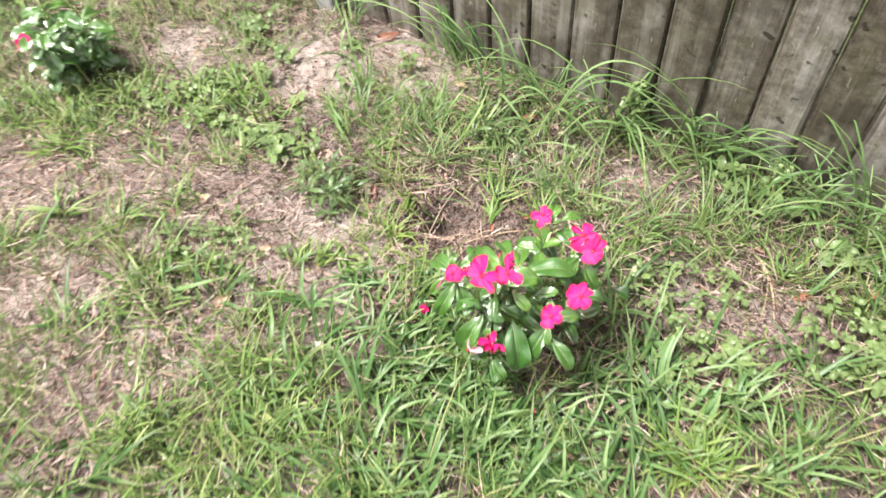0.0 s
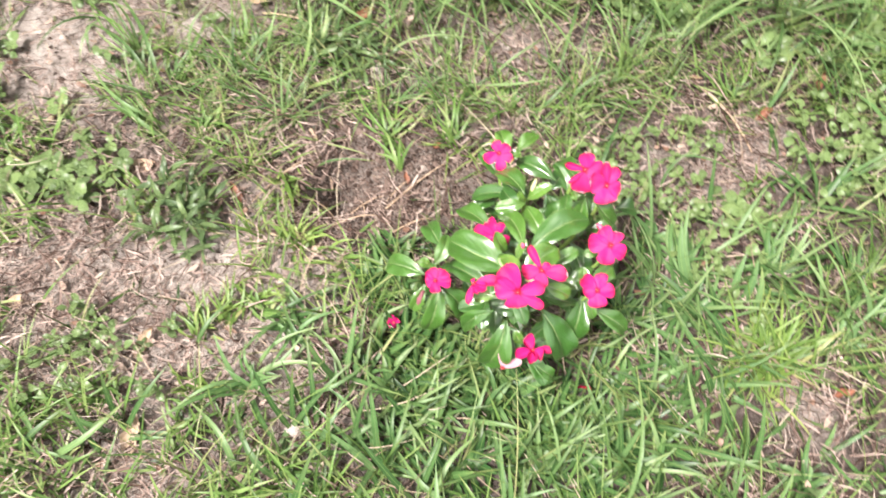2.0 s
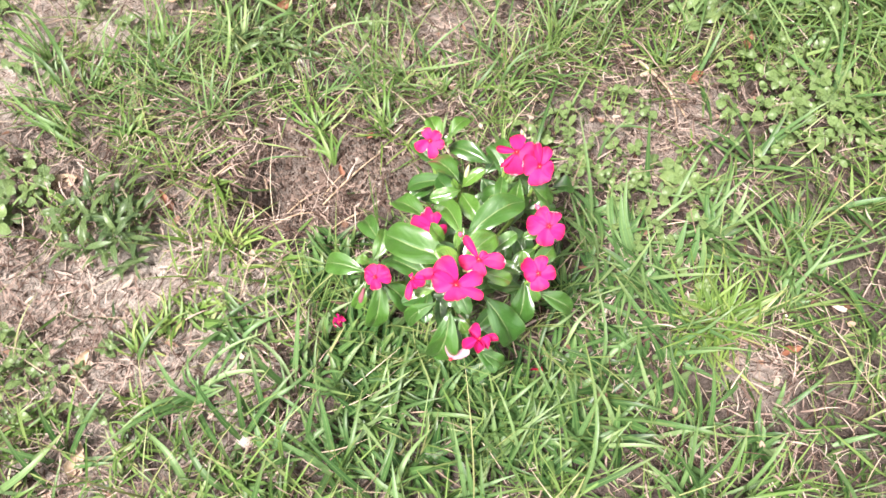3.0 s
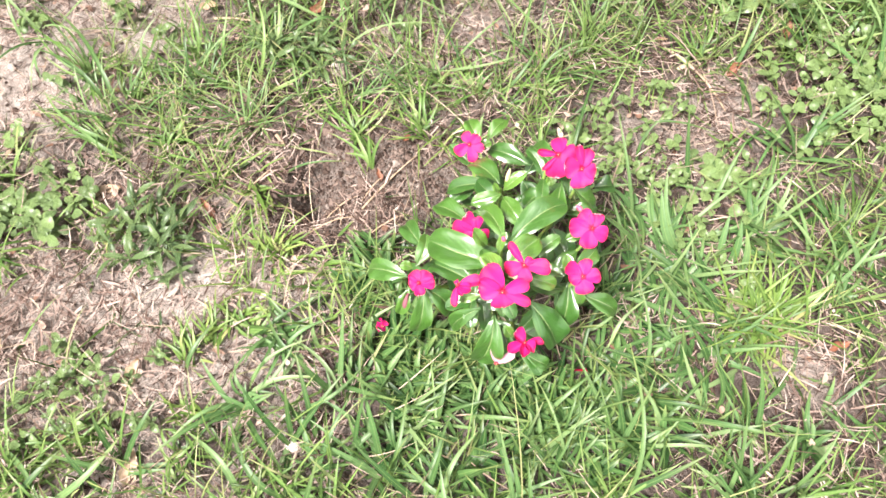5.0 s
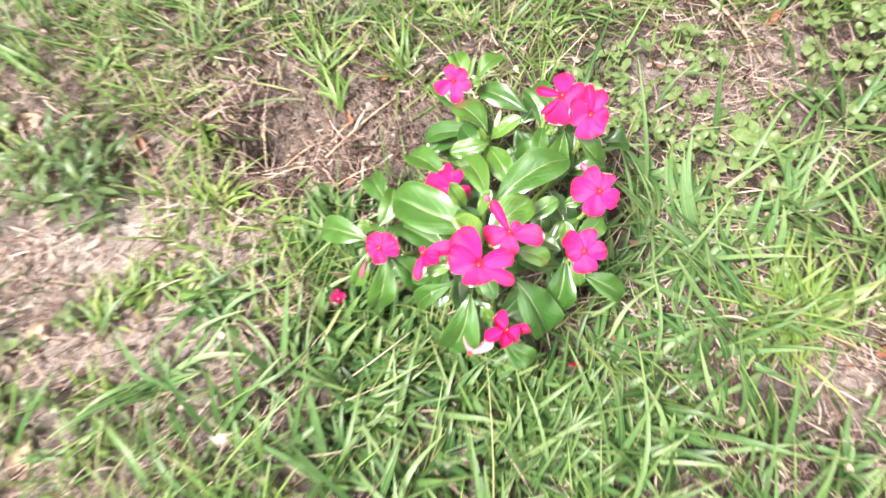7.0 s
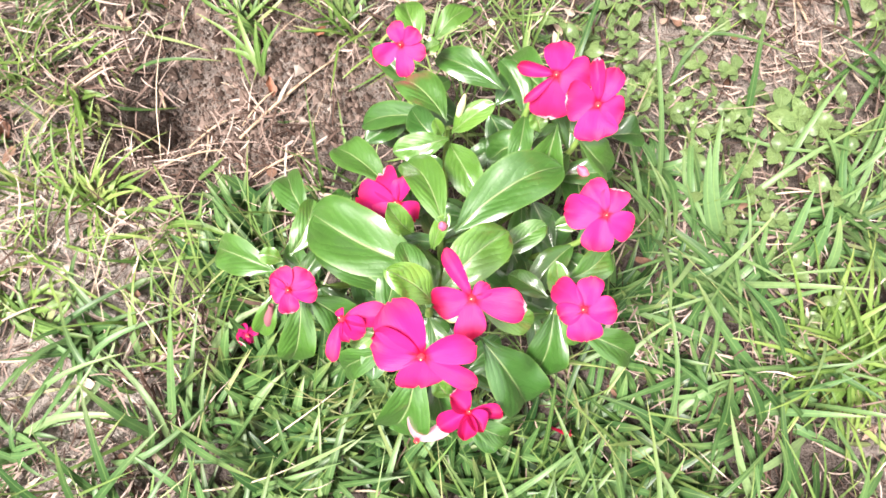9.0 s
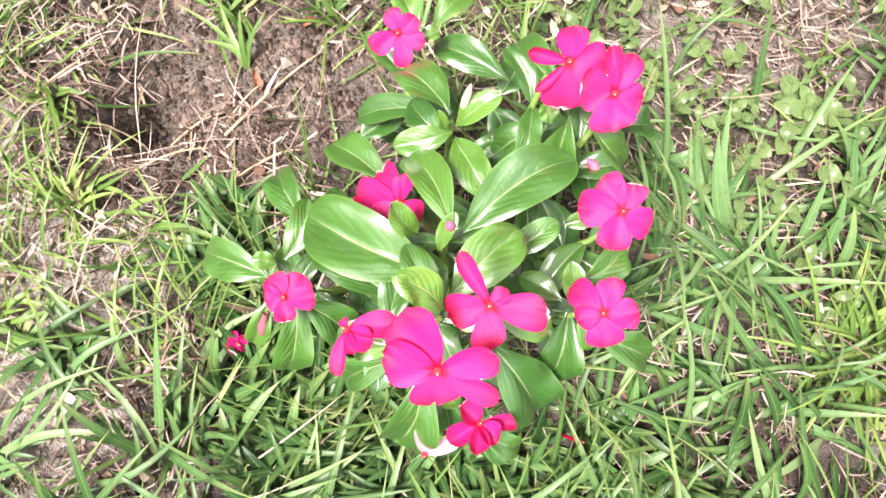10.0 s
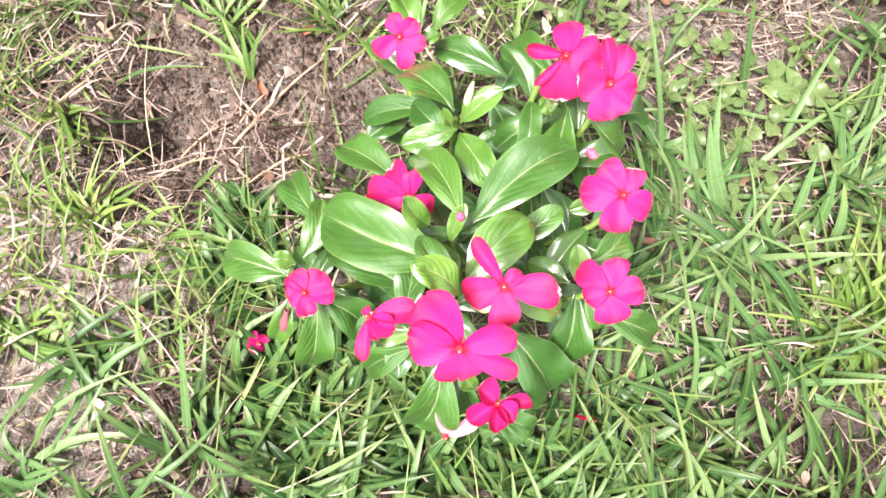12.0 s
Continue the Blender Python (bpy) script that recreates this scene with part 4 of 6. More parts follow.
def yard(count):
    """Grass over the rest of the yard, thinning out with the distance."""
    x, y = rng.uniform(-1.5, 0.75, count), rng.uniform(-0.66, 0.60, count)
    away, way = 0.02 + rng.exponential(0.55, count), rng.uniform(0, 3, count)
    x = np.where(way < 1, -1.42 - away, np.where(way < 2, 0.70 + away, x + (x + 0.4) * away))
    y = np.where(way < 2, y - (0.6 - y) * away * 0.9, -0.60 - away)
    x, y = x + rng.normal(0, 0.10, count), y + rng.normal(0, 0.06, count)
    ok = (y < 0.58 - 0.10 * x) & (np.abs(x) < 5) & (y > -5)
    ok &= np.array([noise.noise(Vector((a * 2.3, b * 2.3, 7.0))) + 0.6 * noise.noise(Vector((a * 9, b * 9, 7.0))) > -0.22 for a, b in zip(x, y)])
    x, y = x[ok], y[ok]
    n = len(x)
    return blades("grass", x, y, heights(x, y), rng.uniform(0, 6.28, n), rng.uniform(0.5, 1.4, n), rng.uniform(0.0, 0.6, n), rng.gamma(7, 0.0105, n), rng.uniform(0.003, 0.007, n), LAWN, seg=2)


rest = tagged(new("yard_grass", yard(90000)), "green grass over the rest of the yard", "grass", kind="stuff")


def straw():
    x, y = scatter(105000, (-1.55, -0.70), (0.80, 0.66), lambda a, b: 0.9 * noise.noise(Vector((a * 16, b * 16, 4.0))) + min(0, (a + 1.30 + 0.2 * noise.noise(Vector((a * 4, b * 4, 2.0)))) * 4) - 0.5 * blob(LUSH, a, b) + 0.48 - 0.40 * rich(a, b) * (1 - worn(a, b)) + 0.1 * worn(a, b) + 0.36 * min(1, max(0, (-0.3 - a) / 0.15)) + 0.55 * blob(SANDY[6:], a, b) - 0.5 * blob(SANDY[:6], a, b) - 0.55 * blob(BARE[:3], a, b) + 1.6 * blob(STRAWY, a, b) - 3.0 * blob(HOLE, a, b))
    n = len(x)
    return blades("straw", x, y, heights(x, y) + rng.gamma(1.5, 0.005, n), rng.uniform(0, 6.28, n), rng.uniform(1.0, 1.7, n), rng.uniform(-0.3, 0.9, n), rng.gamma(4, 0.0062, n), rng.gamma(4, 0.00029, n), STRAW, seg=4, fold=0.4, side=0.42)


def flakes():
    x, y = scatter(2000, (-1.55, -0.70), (0.80, 0.66), lambda a, b: (0.2 + 0.6 * blob(SANDY, a, b)) * (1 - 0.92 * blob(BARE[:3], a, b)))
    n = len(x)
    return blades("flakes", x, y, heights(x, y) + 0.006, rng.uniform(0, 6.28, n), rng.uniform(1.2, 1.7, n), rng.uniform(-0.4, 0.5, n), rng.uniform(0.006, 0.02, n), rng.uniform(0.003, 0.009, n), FLAKE, seg=3, fold=0.3, side=0.2)


dry = tagged(new("dry_straw", straw()), "pinkish-tan dry grass clippings scattered over soil", "dead grass", kind="stuff")


def stalks():
    """Longer dead stems lying loosely over grass and soil."""
    x, y = scatter(1500, (-1.3, -0.6), (0.75, 0.6), lambda a, b: 0.45 * (1 - 0.8 * blob(HOLE, a, b)))
    n = len(x)
    return blades("stalks", x, y, heights(x, y) + rng.uniform(0.004, 0.016, n), rng.uniform(0, 6.28, n), rng.uniform(1.1, 1.5, n), rng.uniform(0.0, 0.5, n), rng.gamma(8, 0.008, n), rng.uniform(0.0008, 0.0017, n), STALK, seg=6, fold=0.5, side=0.25)


stems = tagged(new("dry_stalks", stalks()), "thin tan dead grass stems lying over the lawn", "dead grass", kind="stuff")
bits = tagged(new("leaf_litter", flakes()), "small brown and tan scraps of dead leaves", "litter", kind="stuff")


def crumbs():
    """Loose grains and clods on the open soil."""
    x, y = scatter(22000, (-1.3, -0.5), (0.7, 0.6), lambda a, b: 0.8 * blob(BARE, a, b) + 0.12 * blob(SANDY, a, b) + 0.06)
    px, py = scatter(20000, (-0.34, 0.08), (0.0, 0.32), lambda a, b: blob(BARE[:3], a, b))
    x, y = np.concatenate([x, px]), np.concatenate([y, py])
    n = len(x)
    z = heights(x, y)
    size = 0.0006 + rng.gamma(1.0, 0.0009, n)
    corner = np.array([(1, 0, 0), (0, 1, 0), (-1, 0, 0), (0, -1, 0), (0, 0, 1), (0, 0, -1)], float)
    p = corner[None] * size[:, None, None] * rng.uniform(0.55, 1.25, (n, 6, 3))
    a = rng.uniform(0, 6.28, n)
    q = p.copy()
    q[..., 0], q[..., 1] = p[..., 0] * np.cos(a)[:, None] - p[..., 1] * np.sin(a)[:, None], p[..., 0] * np.sin(a)[:, None] + p[..., 1] * np.cos(a)[:, None]
    q += np.stack([x, y, z + size * 0.3], 1)[:, None]
    f = np.array([(0, 1, 4), (1, 2, 4), (2, 3, 4), (3, 0, 4), (1, 0, 5), (2, 1, 5), (3, 2, 5), (0, 3, 5)])
    faces = (f[None] + (np.arange(n) * 6)[:, None, None]).reshape(-1, 3)
    return mesh_from("crumbs", q.reshape(-1, 3), faces, CRUMB, smooth=False)


clods = tagged(new("soil_crumbs", crumbs()), "loose brown soil crumbs and grit", "soil", kind="stuff")


def tuft(x, y, count, long, wide, spread, lean, label, toward=None, bias=0.0, material=None, curl=(0.7, 1.9)):
    """A clump of long arching blades."""
    x0, y0 = x + rng.normal(0, spread, count), y + rng.normal(0, spread * 0.6, count)
    az = rng.uniform(0, 6.28, count)
    if toward is not None:
        az = np.where(rng.random(count) < bias, rng.normal(toward, 0.7, count), az)
    top = tagged(empty("grass_tuft", (x, y, height(x, y))), label, "grass", "grass tufts")
    zs = heights(x0, y0) - height(x, y)
    lean_0, curl_0 = np.abs(rng.normal(lean, 0.2, count)), rng.uniform(*curl, count)
    longs, wides = long * rng.uniform(0.5, 1.15, count), wide * rng.uniform(0.6, 1.2, count)
    for k in range(count):
        one = slice(k, k + 1)
        part("blade", blades("blade", x0[one] - x, y0[one] - y, zs[one], az[one], lean_0[one], curl_0[one], longs[one], wides[one], material or TALL, seg=8, side=0.12), top)
    return top


LONG = "clump of long arching green grass against the fence"
for x, y, count, long, toward in ((-0.36, 0.605, 34, 0.26, 2.6), (-0.44, 0.61, 20, 0.24, 2.4), (-0.18, 0.555, 34, 0.25, -2.5), (-0.13, 0.56, 16, 0.22, -1.6), (-0.04, 0.55, 36, 0.26, -1.2), (-0.01, 0.555, 14, 0.28, 0.2), (0.14, 0.54, 40, 0.25, -0.3), (0.17, 0.54, 16, 0.28, 0.1), (0.22, 0.51, 22, 0.20, -1.2), (0.32, 0.515, 34, 0.25, -0.4),
                                  (0.38, 0.50, 34, 0.25, 2.6), (0.46, 0.46, 38, 0.26, -1.0), (0.56, 0.45, 44, 0.26, 2.2), (0.66, 0.42, 46, 0.25, -1.2), (0.75, 0.40, 46, 0.25, -1.2), (0.50, 0.38, 28, 0.17, -1.0), (0.62, 0.34, 34, 0.18, -1.2), (-0.70, 0.62, 20, 0.22, 1.4), (-0.62, 0.50, 12, 0.16, -1.2)):
    tuft(x, y, int(count * 0.5), long, 0.0044, 0.013, 0.35, LONG, toward, 0.6, curl=(1.7, 2.7))
for x, y, count, long, toward in ((-0.03, 0.56, 7, 0.42, 0.05), (0.15, 0.55, 6, 0.40, 0.05), (0.13, 0.54, 4, 0.36, 2.9), (-0.06, 0.56, 5, 0.34, 2.8), (-0.40, 0.60, 8, 0.36, 2.6), (-0.20, 0.56, 5, 0.34, 2.7), (0.44, 0.48, 8, 0.36, 2.9), (0.60, 0.45, 9, 0.34, -0.6)):
    tuft(x, y, count, long, 0.0050, 0.014, 0.15, "few long arching grass blades beside the fence", toward, 0.9, curl=(1.5, 2.2))
SHORT = "tuft of green grass standing in the lawn"
for x, y, count, long, wide in ((0.27, -0.08, 26, 0.11, 0.0036), (-0.3, 0.3, 26, 0.12, 0.003), (-0.14, 0.33, 22, 0.11, 0.003), (-0.05, 0.33, 26, 0.11, 0.003), (-0.38, 0.38, 30, 0.12, 0.003), (-0.26, 0.42, 24, 0.12, 0.003), (0.12, 0.33, 26, 0.11, 0.003), (0.2, 0.4, 28, 0.12, 0.003), (0.19, 0.02, 16, 0.13, 0.005)):
    tuft(x, y, count, long, wide, 0.022, 0.5, SHORT)
for x, y, count, long, wide in ((0.23, -0.02, 14, 0.13, 0.005), (0.33, 0.04, 18, 0.13, 0.006), (0.4, -0.03, 24, 0.12, 0.005), (-0.5, 0.34, 24, 0.12, 0.003), (0.02, -0.2, 36, 0.1, 0.005), (-0.12, -0.14, 34, 0.09, 0.005), (0.14, -0.2, 20, 0.11, 0.005), (0.22, -0.28, 20, 0.11, 0.005), (-0.24, -0.28, 34, 0.1, 0.004), (-0.05, -0.32, 34, 0.1, 0.005)):
    tuft(x, y, count, long, wide, 0.022, 0.5, SHORT)


for x, y, count, long, wide in ((-0.3, 0.15, 10, 0.065, 0.0030), (-0.275, 0.085, 26, 0.08, 0.003), (-0.315, 0.045, 22, 0.08, 0.0028), (-0.15, 0.275, 14, 0.08, 0.0028), (-0.045, 0.225, 16, 0.08, 0.0028), (-0.34, 0.21, 10, 0.07, 0.003), (-0.3, 0.22, 6, 0.06, 0.0028), (0.285, -0.075, 30, 0.1, 0.0040), (0.3, -0.1, 16, 0.1, 0.0040), (-0.33, 0.1, 16, 0.07, 0.0026), (-0.22, -0.02, 22, 0.07, 0.0028)):
    tuft(x, y, count, long, wide, 0.030 if x < -0.8 else 0.012, 0.55, "yellow-green tuft of narrow arching grass", curl=(0.8, 1.8), material=YELLOW)
for x, y, count, long, wide in ((-1.0, 0.1, 60, 0.09, 0.004), (-0.95, 0.14, 50, 0.09, 0.004), (-0.93, 0.06, 50, 0.08, 0.004), (-1.06, 0.06, 60, 0.09, 0.004), (-0.88, 0.17, 40, 0.08, 0.0035), (-0.82, 0.25, 40, 0.08, 0.0035), (-0.9, 0.0, 40, 0.08, 0.0035), (-1.1, 0.0, 50, 0.09, 0.004), (-0.97, 0.22, 40, 0.08, 0.0035), (0.31, -0.08, 30, 0.09, 0.004), (-0.21, 0.05, 12, 0.06, 0.0028)):
    tuft(x, y, count, long, wide, 0.030 if x < -0.8 else 0.012, 0.55, "yellow-green tuft of narrow arching grass", curl=(0.8, 1.8), material=LAWN if x < -0.8 else YELLOW)


def bowed(root, tip, arch, wide, material, top):
    """One blade from root to tip, rising first and bending over."""
    a, b = Vector(root), Vector(tip)
    n, side = (17 if arch > 0.04 else 9), (b - a).cross(Vector((0, 0, 1))).normalized()
    p = np.zeros((n, 3, 3))
    for i in range(n):
        t = i / (n - 1)
        c = a.lerp(b, t ** 1.25) + Vector((0, 0, arch * 4 * t * (1 - t) * (1.3 - 0.6 * t))) + side * (0.14 * math.sin(a.x * 900 + b.y * 300) * (b - a).length * math.sin(3.1 * t))
        w = 0.5 * wide * (min(1, 0.5 + 2.4 * t) * max(0, 1 - t ** 2.6) ** 0.8 + 0.02)
        for j in (0, 1, 2):
            p[i, j] = c + side * w * (j - 1) + Vector((0, 0, 0.3 * w * abs(j - 1)))
    part("blade", sheet("blade", p, material), top)


def crown(x, y, material, wide, label, tips):
    """A tuft whose blades spread from one crown to the given spots."""
    z = height(x, y)
    r = random.Random(round(x * 9000 + y * 5000))
    top = tagged(empty("grass_tuft", (x, y, z)), label, "grass", "grass tufts")
    for tx, ty in tips:
        for k in range(4):
            dx, dy = (tx - x), (ty - y)
            turn, far = (0.0, 1.0) if k == 0 else (r.gauss(0, 0.3), r.uniform(0.45, 0.95))
            ex, ey = far * (dx * math.cos(turn) - dy * math.sin(turn)), far * (dx * math.sin(turn) + dy * math.cos(turn))
            long = math.hypot(ex, ey)
            bowed((r.gauss(0, 0.006), r.gauss(0, 0.006), -0.003), (ex, ey, height(x + ex, y + ey) - z + r.uniform(0.008, 0.035)), r.uniform(0.10, 0.28) * long, wide * r.uniform(0.75, 1.2), material, top)


GREEN_TUFT = "loose tuft of green lawn grass on sandy soil"
for x, y in ((-0.77, 0.20), (-0.73, 0.28), (-0.70, 0.23), (-0.83, 0.24), (-0.66, 0.25), (-0.62, 0.13), (-0.75, 0.05), (-0.85, 0.10), (-0.64, -0.02), (-0.57, -0.15)):
    tuft(x, y, 26, 0.085, 0.0042, 0.024, 0.5, GREEN_TUFT, material=LAWN, curl=(0.5, 1.5))
pale = random.Random(33)
for k in range(16):
    tuft(pale.uniform(-0.55, -0.05), pale.uniform(-0.46, -0.21), 36, 0.085, 0.0046, 0.028, 0.6, "pale green tuft of fine lawn grass", material=LAWN if k % 3 else FINE, curl=(0.5, 1.4))
lush = random.Random(21)
for x, y, reach in LUSH:
    for k in range(int(180 * reach)):
        turn, far = lush.uniform(0, 6.28), reach * math.sqrt(lush.random())
        tuft(x + far * math.cos(turn), y + far * math.sin(turn), 11, 0.052, 0.0086, 0.013, 0.75, "low clump of short broad dark green grass", material=DARK_BLADE, curl=(0.2, 0.9))
YELLOW_TUFT = "yellow-green tuft of narrow arching grass"
BROAD_TUFT = "tuft of broad blue-green grass blades in the lawn"
crown(-0.417, 0.272, LAWN, 0.0036, GREEN_TUFT, ((-0.462, 0.293), (-0.425, 0.326), (-0.381, 0.309), (-0.394, 0.342), (-0.351, 0.215), (-0.435, 0.232)))
crown(-0.509, 0.287, LAWN, 0.0036, GREEN_TUFT, ((-0.578, 0.345), (-0.556, 0.367), (-0.477, 0.239), (-0.611, 0.355), (-0.529, 0.333)))
crown(-0.538, 0.414, LAWN, 0.0036, GREEN_TUFT, ((-0.651, 0.578), (-0.610, 0.529), (-0.473, 0.439), (-0.497, 0.338), (-0.520, 0.491)))
crown(-0.483, 0.363, LAWN, 0.0036, GREEN_TUFT, ((-0.464, 0.482), (-0.449, 0.514), (-0.439, 0.433)))
crown(-0.391, 0.435, LAWN, 0.0036, GREEN_TUFT, ((-0.384, 0.515), (-0.399, 0.471), (-0.339, 0.428), (-0.322, 0.361), (-0.423, 0.442)))
crown(-0.279, 0.428, LAWN, 0.0036, GREEN_TUFT, ((-0.289, 0.511), (-0.254, 0.511), (-0.239, 0.445), (-0.224, 0.388), (-0.297, 0.455), (-0.340, 0.462)))
crown(-0.155, 0.252, LAWN, 0.0036, GREEN_TUFT, ((-0.176, 0.359), (-0.163, 0.305), (-0.140, 0.188), (-0.100, 0.305), (-0.209, 0.343), (-0.149, 0.180), (-0.174, 0.249)))
crown(-0.071, 0.249, LAWN, 0.0036, GREEN_TUFT, ((-0.096, 0.346), (-0.069, 0.373), (-0.031, 0.284), (-0.122, 0.226), (-0.087, 0.273)))
crown(-0.298, 0.180, YELLOW, 0.004, YELLOW_TUFT, ((-0.327, 0.181), (-0.305, 0.195), (-0.261, 0.179), (-0.276, 0.114), (-0.305, 0.134), (-0.247, 0.143)))
crown(-0.319, 0.003, YELLOW, 0.004, YELLOW_TUFT, ((-0.337, -0.051), (-0.264, 0.010), (-0.346, 0.022), (-0.365, -0.019)))
crown(-0.271, -0.026, BROAD_BLADE, 0.0044, BROAD_TUFT, ((-0.330, -0.085), (-0.318, -0.040), (-0.224, -0.010), (-0.239, -0.064), (-0.284, 0.013), (-0.291, -0.091)))
crown(-0.312, -0.104, BROAD_BLADE, 0.0044, BROAD_TUFT, ((-0.361, -0.139), (-0.318, -0.053), (-0.279, -0.125), (-0.392, -0.135), (-0.266, -0.087)))
crown(-0.383, -0.147, LAWN, 0.0036, GREEN_TUFT, ((-0.406, -0.108), (-0.335, -0.173), (-0.389, -0.189), (-0.361, -0.126)))
crown(-0.519, -0.129, LAWN, 0.0036, GREEN_TUFT, ((-0.466, -0.074), (-0.530, -0.171), (-0.569, -0.118), (-0.477, -0.160)))
crown(-0.179, -0.095, BROAD_BLADE, 0.0044, BROAD_TUFT, ((-0.177, -0.016), (-0.206, -0.069), (-0.139, -0.118), (-0.197, -0.123)))
crown(-0.147, -0.178, BROAD_BLADE, 0.0044, BROAD_TUFT, ((-0.126, -0.113), (-0.180, -0.162), (-0.100, -0.220), (-0.191, -0.130), (-0.154, -0.219)))
crown(0.011, 0.296, LAWN, 0.0036, GREEN_TUFT, ((-0.012, 0.364), (0.010, 0.404), (0.047, 0.323), (0.013, 0.371), (0.033, 0.284)))
crown(0.106, 0.281, LAWN, 0.0036, GREEN_TUFT, ((0.082, 0.338), (0.147, 0.338), (0.070, 0.230), (0.175, 0.282), (0.108, 0.224)))
crown(0.337, 0.317, LAWN, 0.0036, GREEN_TUFT, ((0.337, 0.406), (0.374, 0.389), (0.299, 0.357), (0.385, 0.342), (0.307, 0.271), (0.280, 0.382)))
crown(0.180, 0.083, BROAD_BLADE, 0.0062, BROAD_TUFT, ((0.146, 0.119), (0.207, 0.019), (0.180, 0.139), (0.217, 0.083), (0.171, 0.017)))
crown(0.219, 0.036, BROAD_BLADE, 0.0062, BROAD_TUFT, ((0.229, 0.141), (0.209, 0.109), (0.254, 0.061), (0.242, 0.096)))
crown(0.333, 0.027, BROAD_BLADE, 0.0062, BROAD_TUFT, ((0.343, 0.115), (0.314, 0.093), (0.356, 0.006), (0.265, 0.027), (0.383, 0.041)))
crown(0.225, -0.021, BROAD_BLADE, 0.0062, BROAD_TUFT, ((0.174, -0.065), (0.212, 0.011), (0.256, 0.044), (0.174, 0.001), (0.228, -0.073), (0.164, 0.041)))
crown(0.301, -0.080, YELLOW, 0.004, YELLOW_TUFT, ((0.284, -0.022), (0.302, -0.010), (0.350, -0.032), (0.327, -0.114), (0.272, -0.160), (0.244, -0.130), (0.233, -0.101), (0.343, -0.123), (0.295, -0.150)))
crown(0.204, -0.120, BROAD_BLADE, 0.0062, BROAD_TUFT, ((0.181, -0.052), (0.153, -0.131), (0.189, -0.082), (0.176, -0.197), (0.141, -0.102)))
crown(0.304, -0.230, BROAD_BLADE, 0.0062, BROAD_TUFT, ((0.242, -0.194), (0.252, -0.254), (0.336, -0.224), (0.301, -0.266), (0.318, -0.172)))
crown(0.051, -0.179, BROAD_BLADE, 0.0062, BROAD_TUFT, ((-0.021, -0.177), (0.024, -0.139), (0.084, -0.154), (0.090, -0.210), (0.019, -0.230)))
crown(-0.039, -0.141, BROAD_BLADE, 0.0062, BROAD_TUFT, ((-0.067, -0.060), (-0.089, -0.124), (-0.009, -0.109), (-0.002, -0.174), (-0.067, -0.195)))
crown(0.212, -0.243, BROAD_BLADE, 0.0062, BROAD_TUFT, ((0.230, -0.192), (0.181, -0.210), (0.145, -0.252), (0.229, -0.268)))
crown(0.429, 0.013, BROAD_BLADE, 0.0062, BROAD_TUFT, ((0.406, 0.105), (0.460, 0.055), (0.370, -0.050), (0.437, -0.037), (0.449, 0.082)))
crown(0.395, -0.075, BROAD_BLADE, 0.0062, BROAD_TUFT, ((0.351, -0.047), (0.416, -0.071), (0.410, -0.018), (0.416, -0.120)))
crown(-0.756, 0.292, YELLOW, 0.004, YELLOW_TUFT, ((-0.853, 0.363), (-0.844, 0.405), (-0.742, 0.368), (-0.691, 0.290), (-0.735, 0.225), (-0.823, 0.281)))
crown(-0.695, 0.254, YELLOW, 0.004, YELLOW_TUFT, ((-0.779, 0.324), (-0.648, 0.227), (-0.670, 0.305), (-0.698, 0.220)))
crown(-0.769, 0.231, YELLOW, 0.004, YELLOW_TUFT, ((-0.857, 0.312), (-0.765, 0.177), (-0.709, 0.186)))
crown(-0.667, 0.110, YELLOW, 0.004, YELLOW_TUFT, ((-0.712, 0.154), (-0.625, 0.087), (-0.693, 0.077), (-0.668, 0.150)))
crown(-0.493, 0.171, YELLOW, 0.004, YELLOW_TUFT, ((-0.542, 0.217), (-0.454, 0.127), (-0.487, 0.103)))
crown(-0.98, 0.06, YELLOW, 0.005, YELLOW_TUFT, ((-1.06, 0.10), (-0.90, 0.07), (-0.99, -0.02), (-0.93, 0.13), (-1.03, 0.0)))
crown(-1.02, 0.13, YELLOW, 0.005, YELLOW_TUFT, ((-1.10, 0.16), (-0.94, 0.16), (-1.00, 0.06), (-1.08, 0.08)))
crown(-0.93, -0.02, YELLOW, 0.005, YELLOW_TUFT, ((-1.01, 0.03), (-0.86, 0.02), (-0.92, -0.10), (-0.99, -0.07)))
crown(-0.80, -0.14, LAWN, 0.005, GREEN_TUFT, ((-0.87, -0.06), (-0.74, -0.12), (-0.80, -0.23), (-0.76, -0.05), (-0.88, -0.17)))
crown(-0.70, -0.10, LAWN, 0.005, GREEN_TUFT, ((-0.77, -0.03), (-0.63, -0.07), (-0.70, -0.18), (-0.66, -0.02)))
crown(-0.380, -0.040, YELLOW, 0.0038, YELLOW_TUFT, ((-0.410, 0.008), (-0.397, 0.021), (-0.369, 0.017), (-0.416, -0.013), (-0.346, -0.052)))
crown(-0.354, -0.022, YELLOW, 0.0038, YELLOW_TUFT, ((-0.362, 0.032), (-0.341, 0.044), (-0.312, 0.032), (-0.376, 0.018)))
crown(-0.269, 0.078, YELLOW, 0.0038, YELLOW_TUFT, ((-0.298, 0.119), (-0.254, 0.104), (-0.228, 0.084), (-0.291, 0.093), (-0.231, 0.109)))
crown(-0.305, -0.014, LAWN, 0.0040, GREEN_TUFT, ((-0.334, 0.035), (-0.319, 0.010), (-0.270, 0.019), (-0.257, -0.028)))
crown(-0.378, -0.109, YELLOW, 0.0040, YELLOW_TUFT, ((-0.406, -0.078), (-0.359, -0.085), (-0.332, -0.102), (-0.410, -0.118), (-0.386, -0.074)))
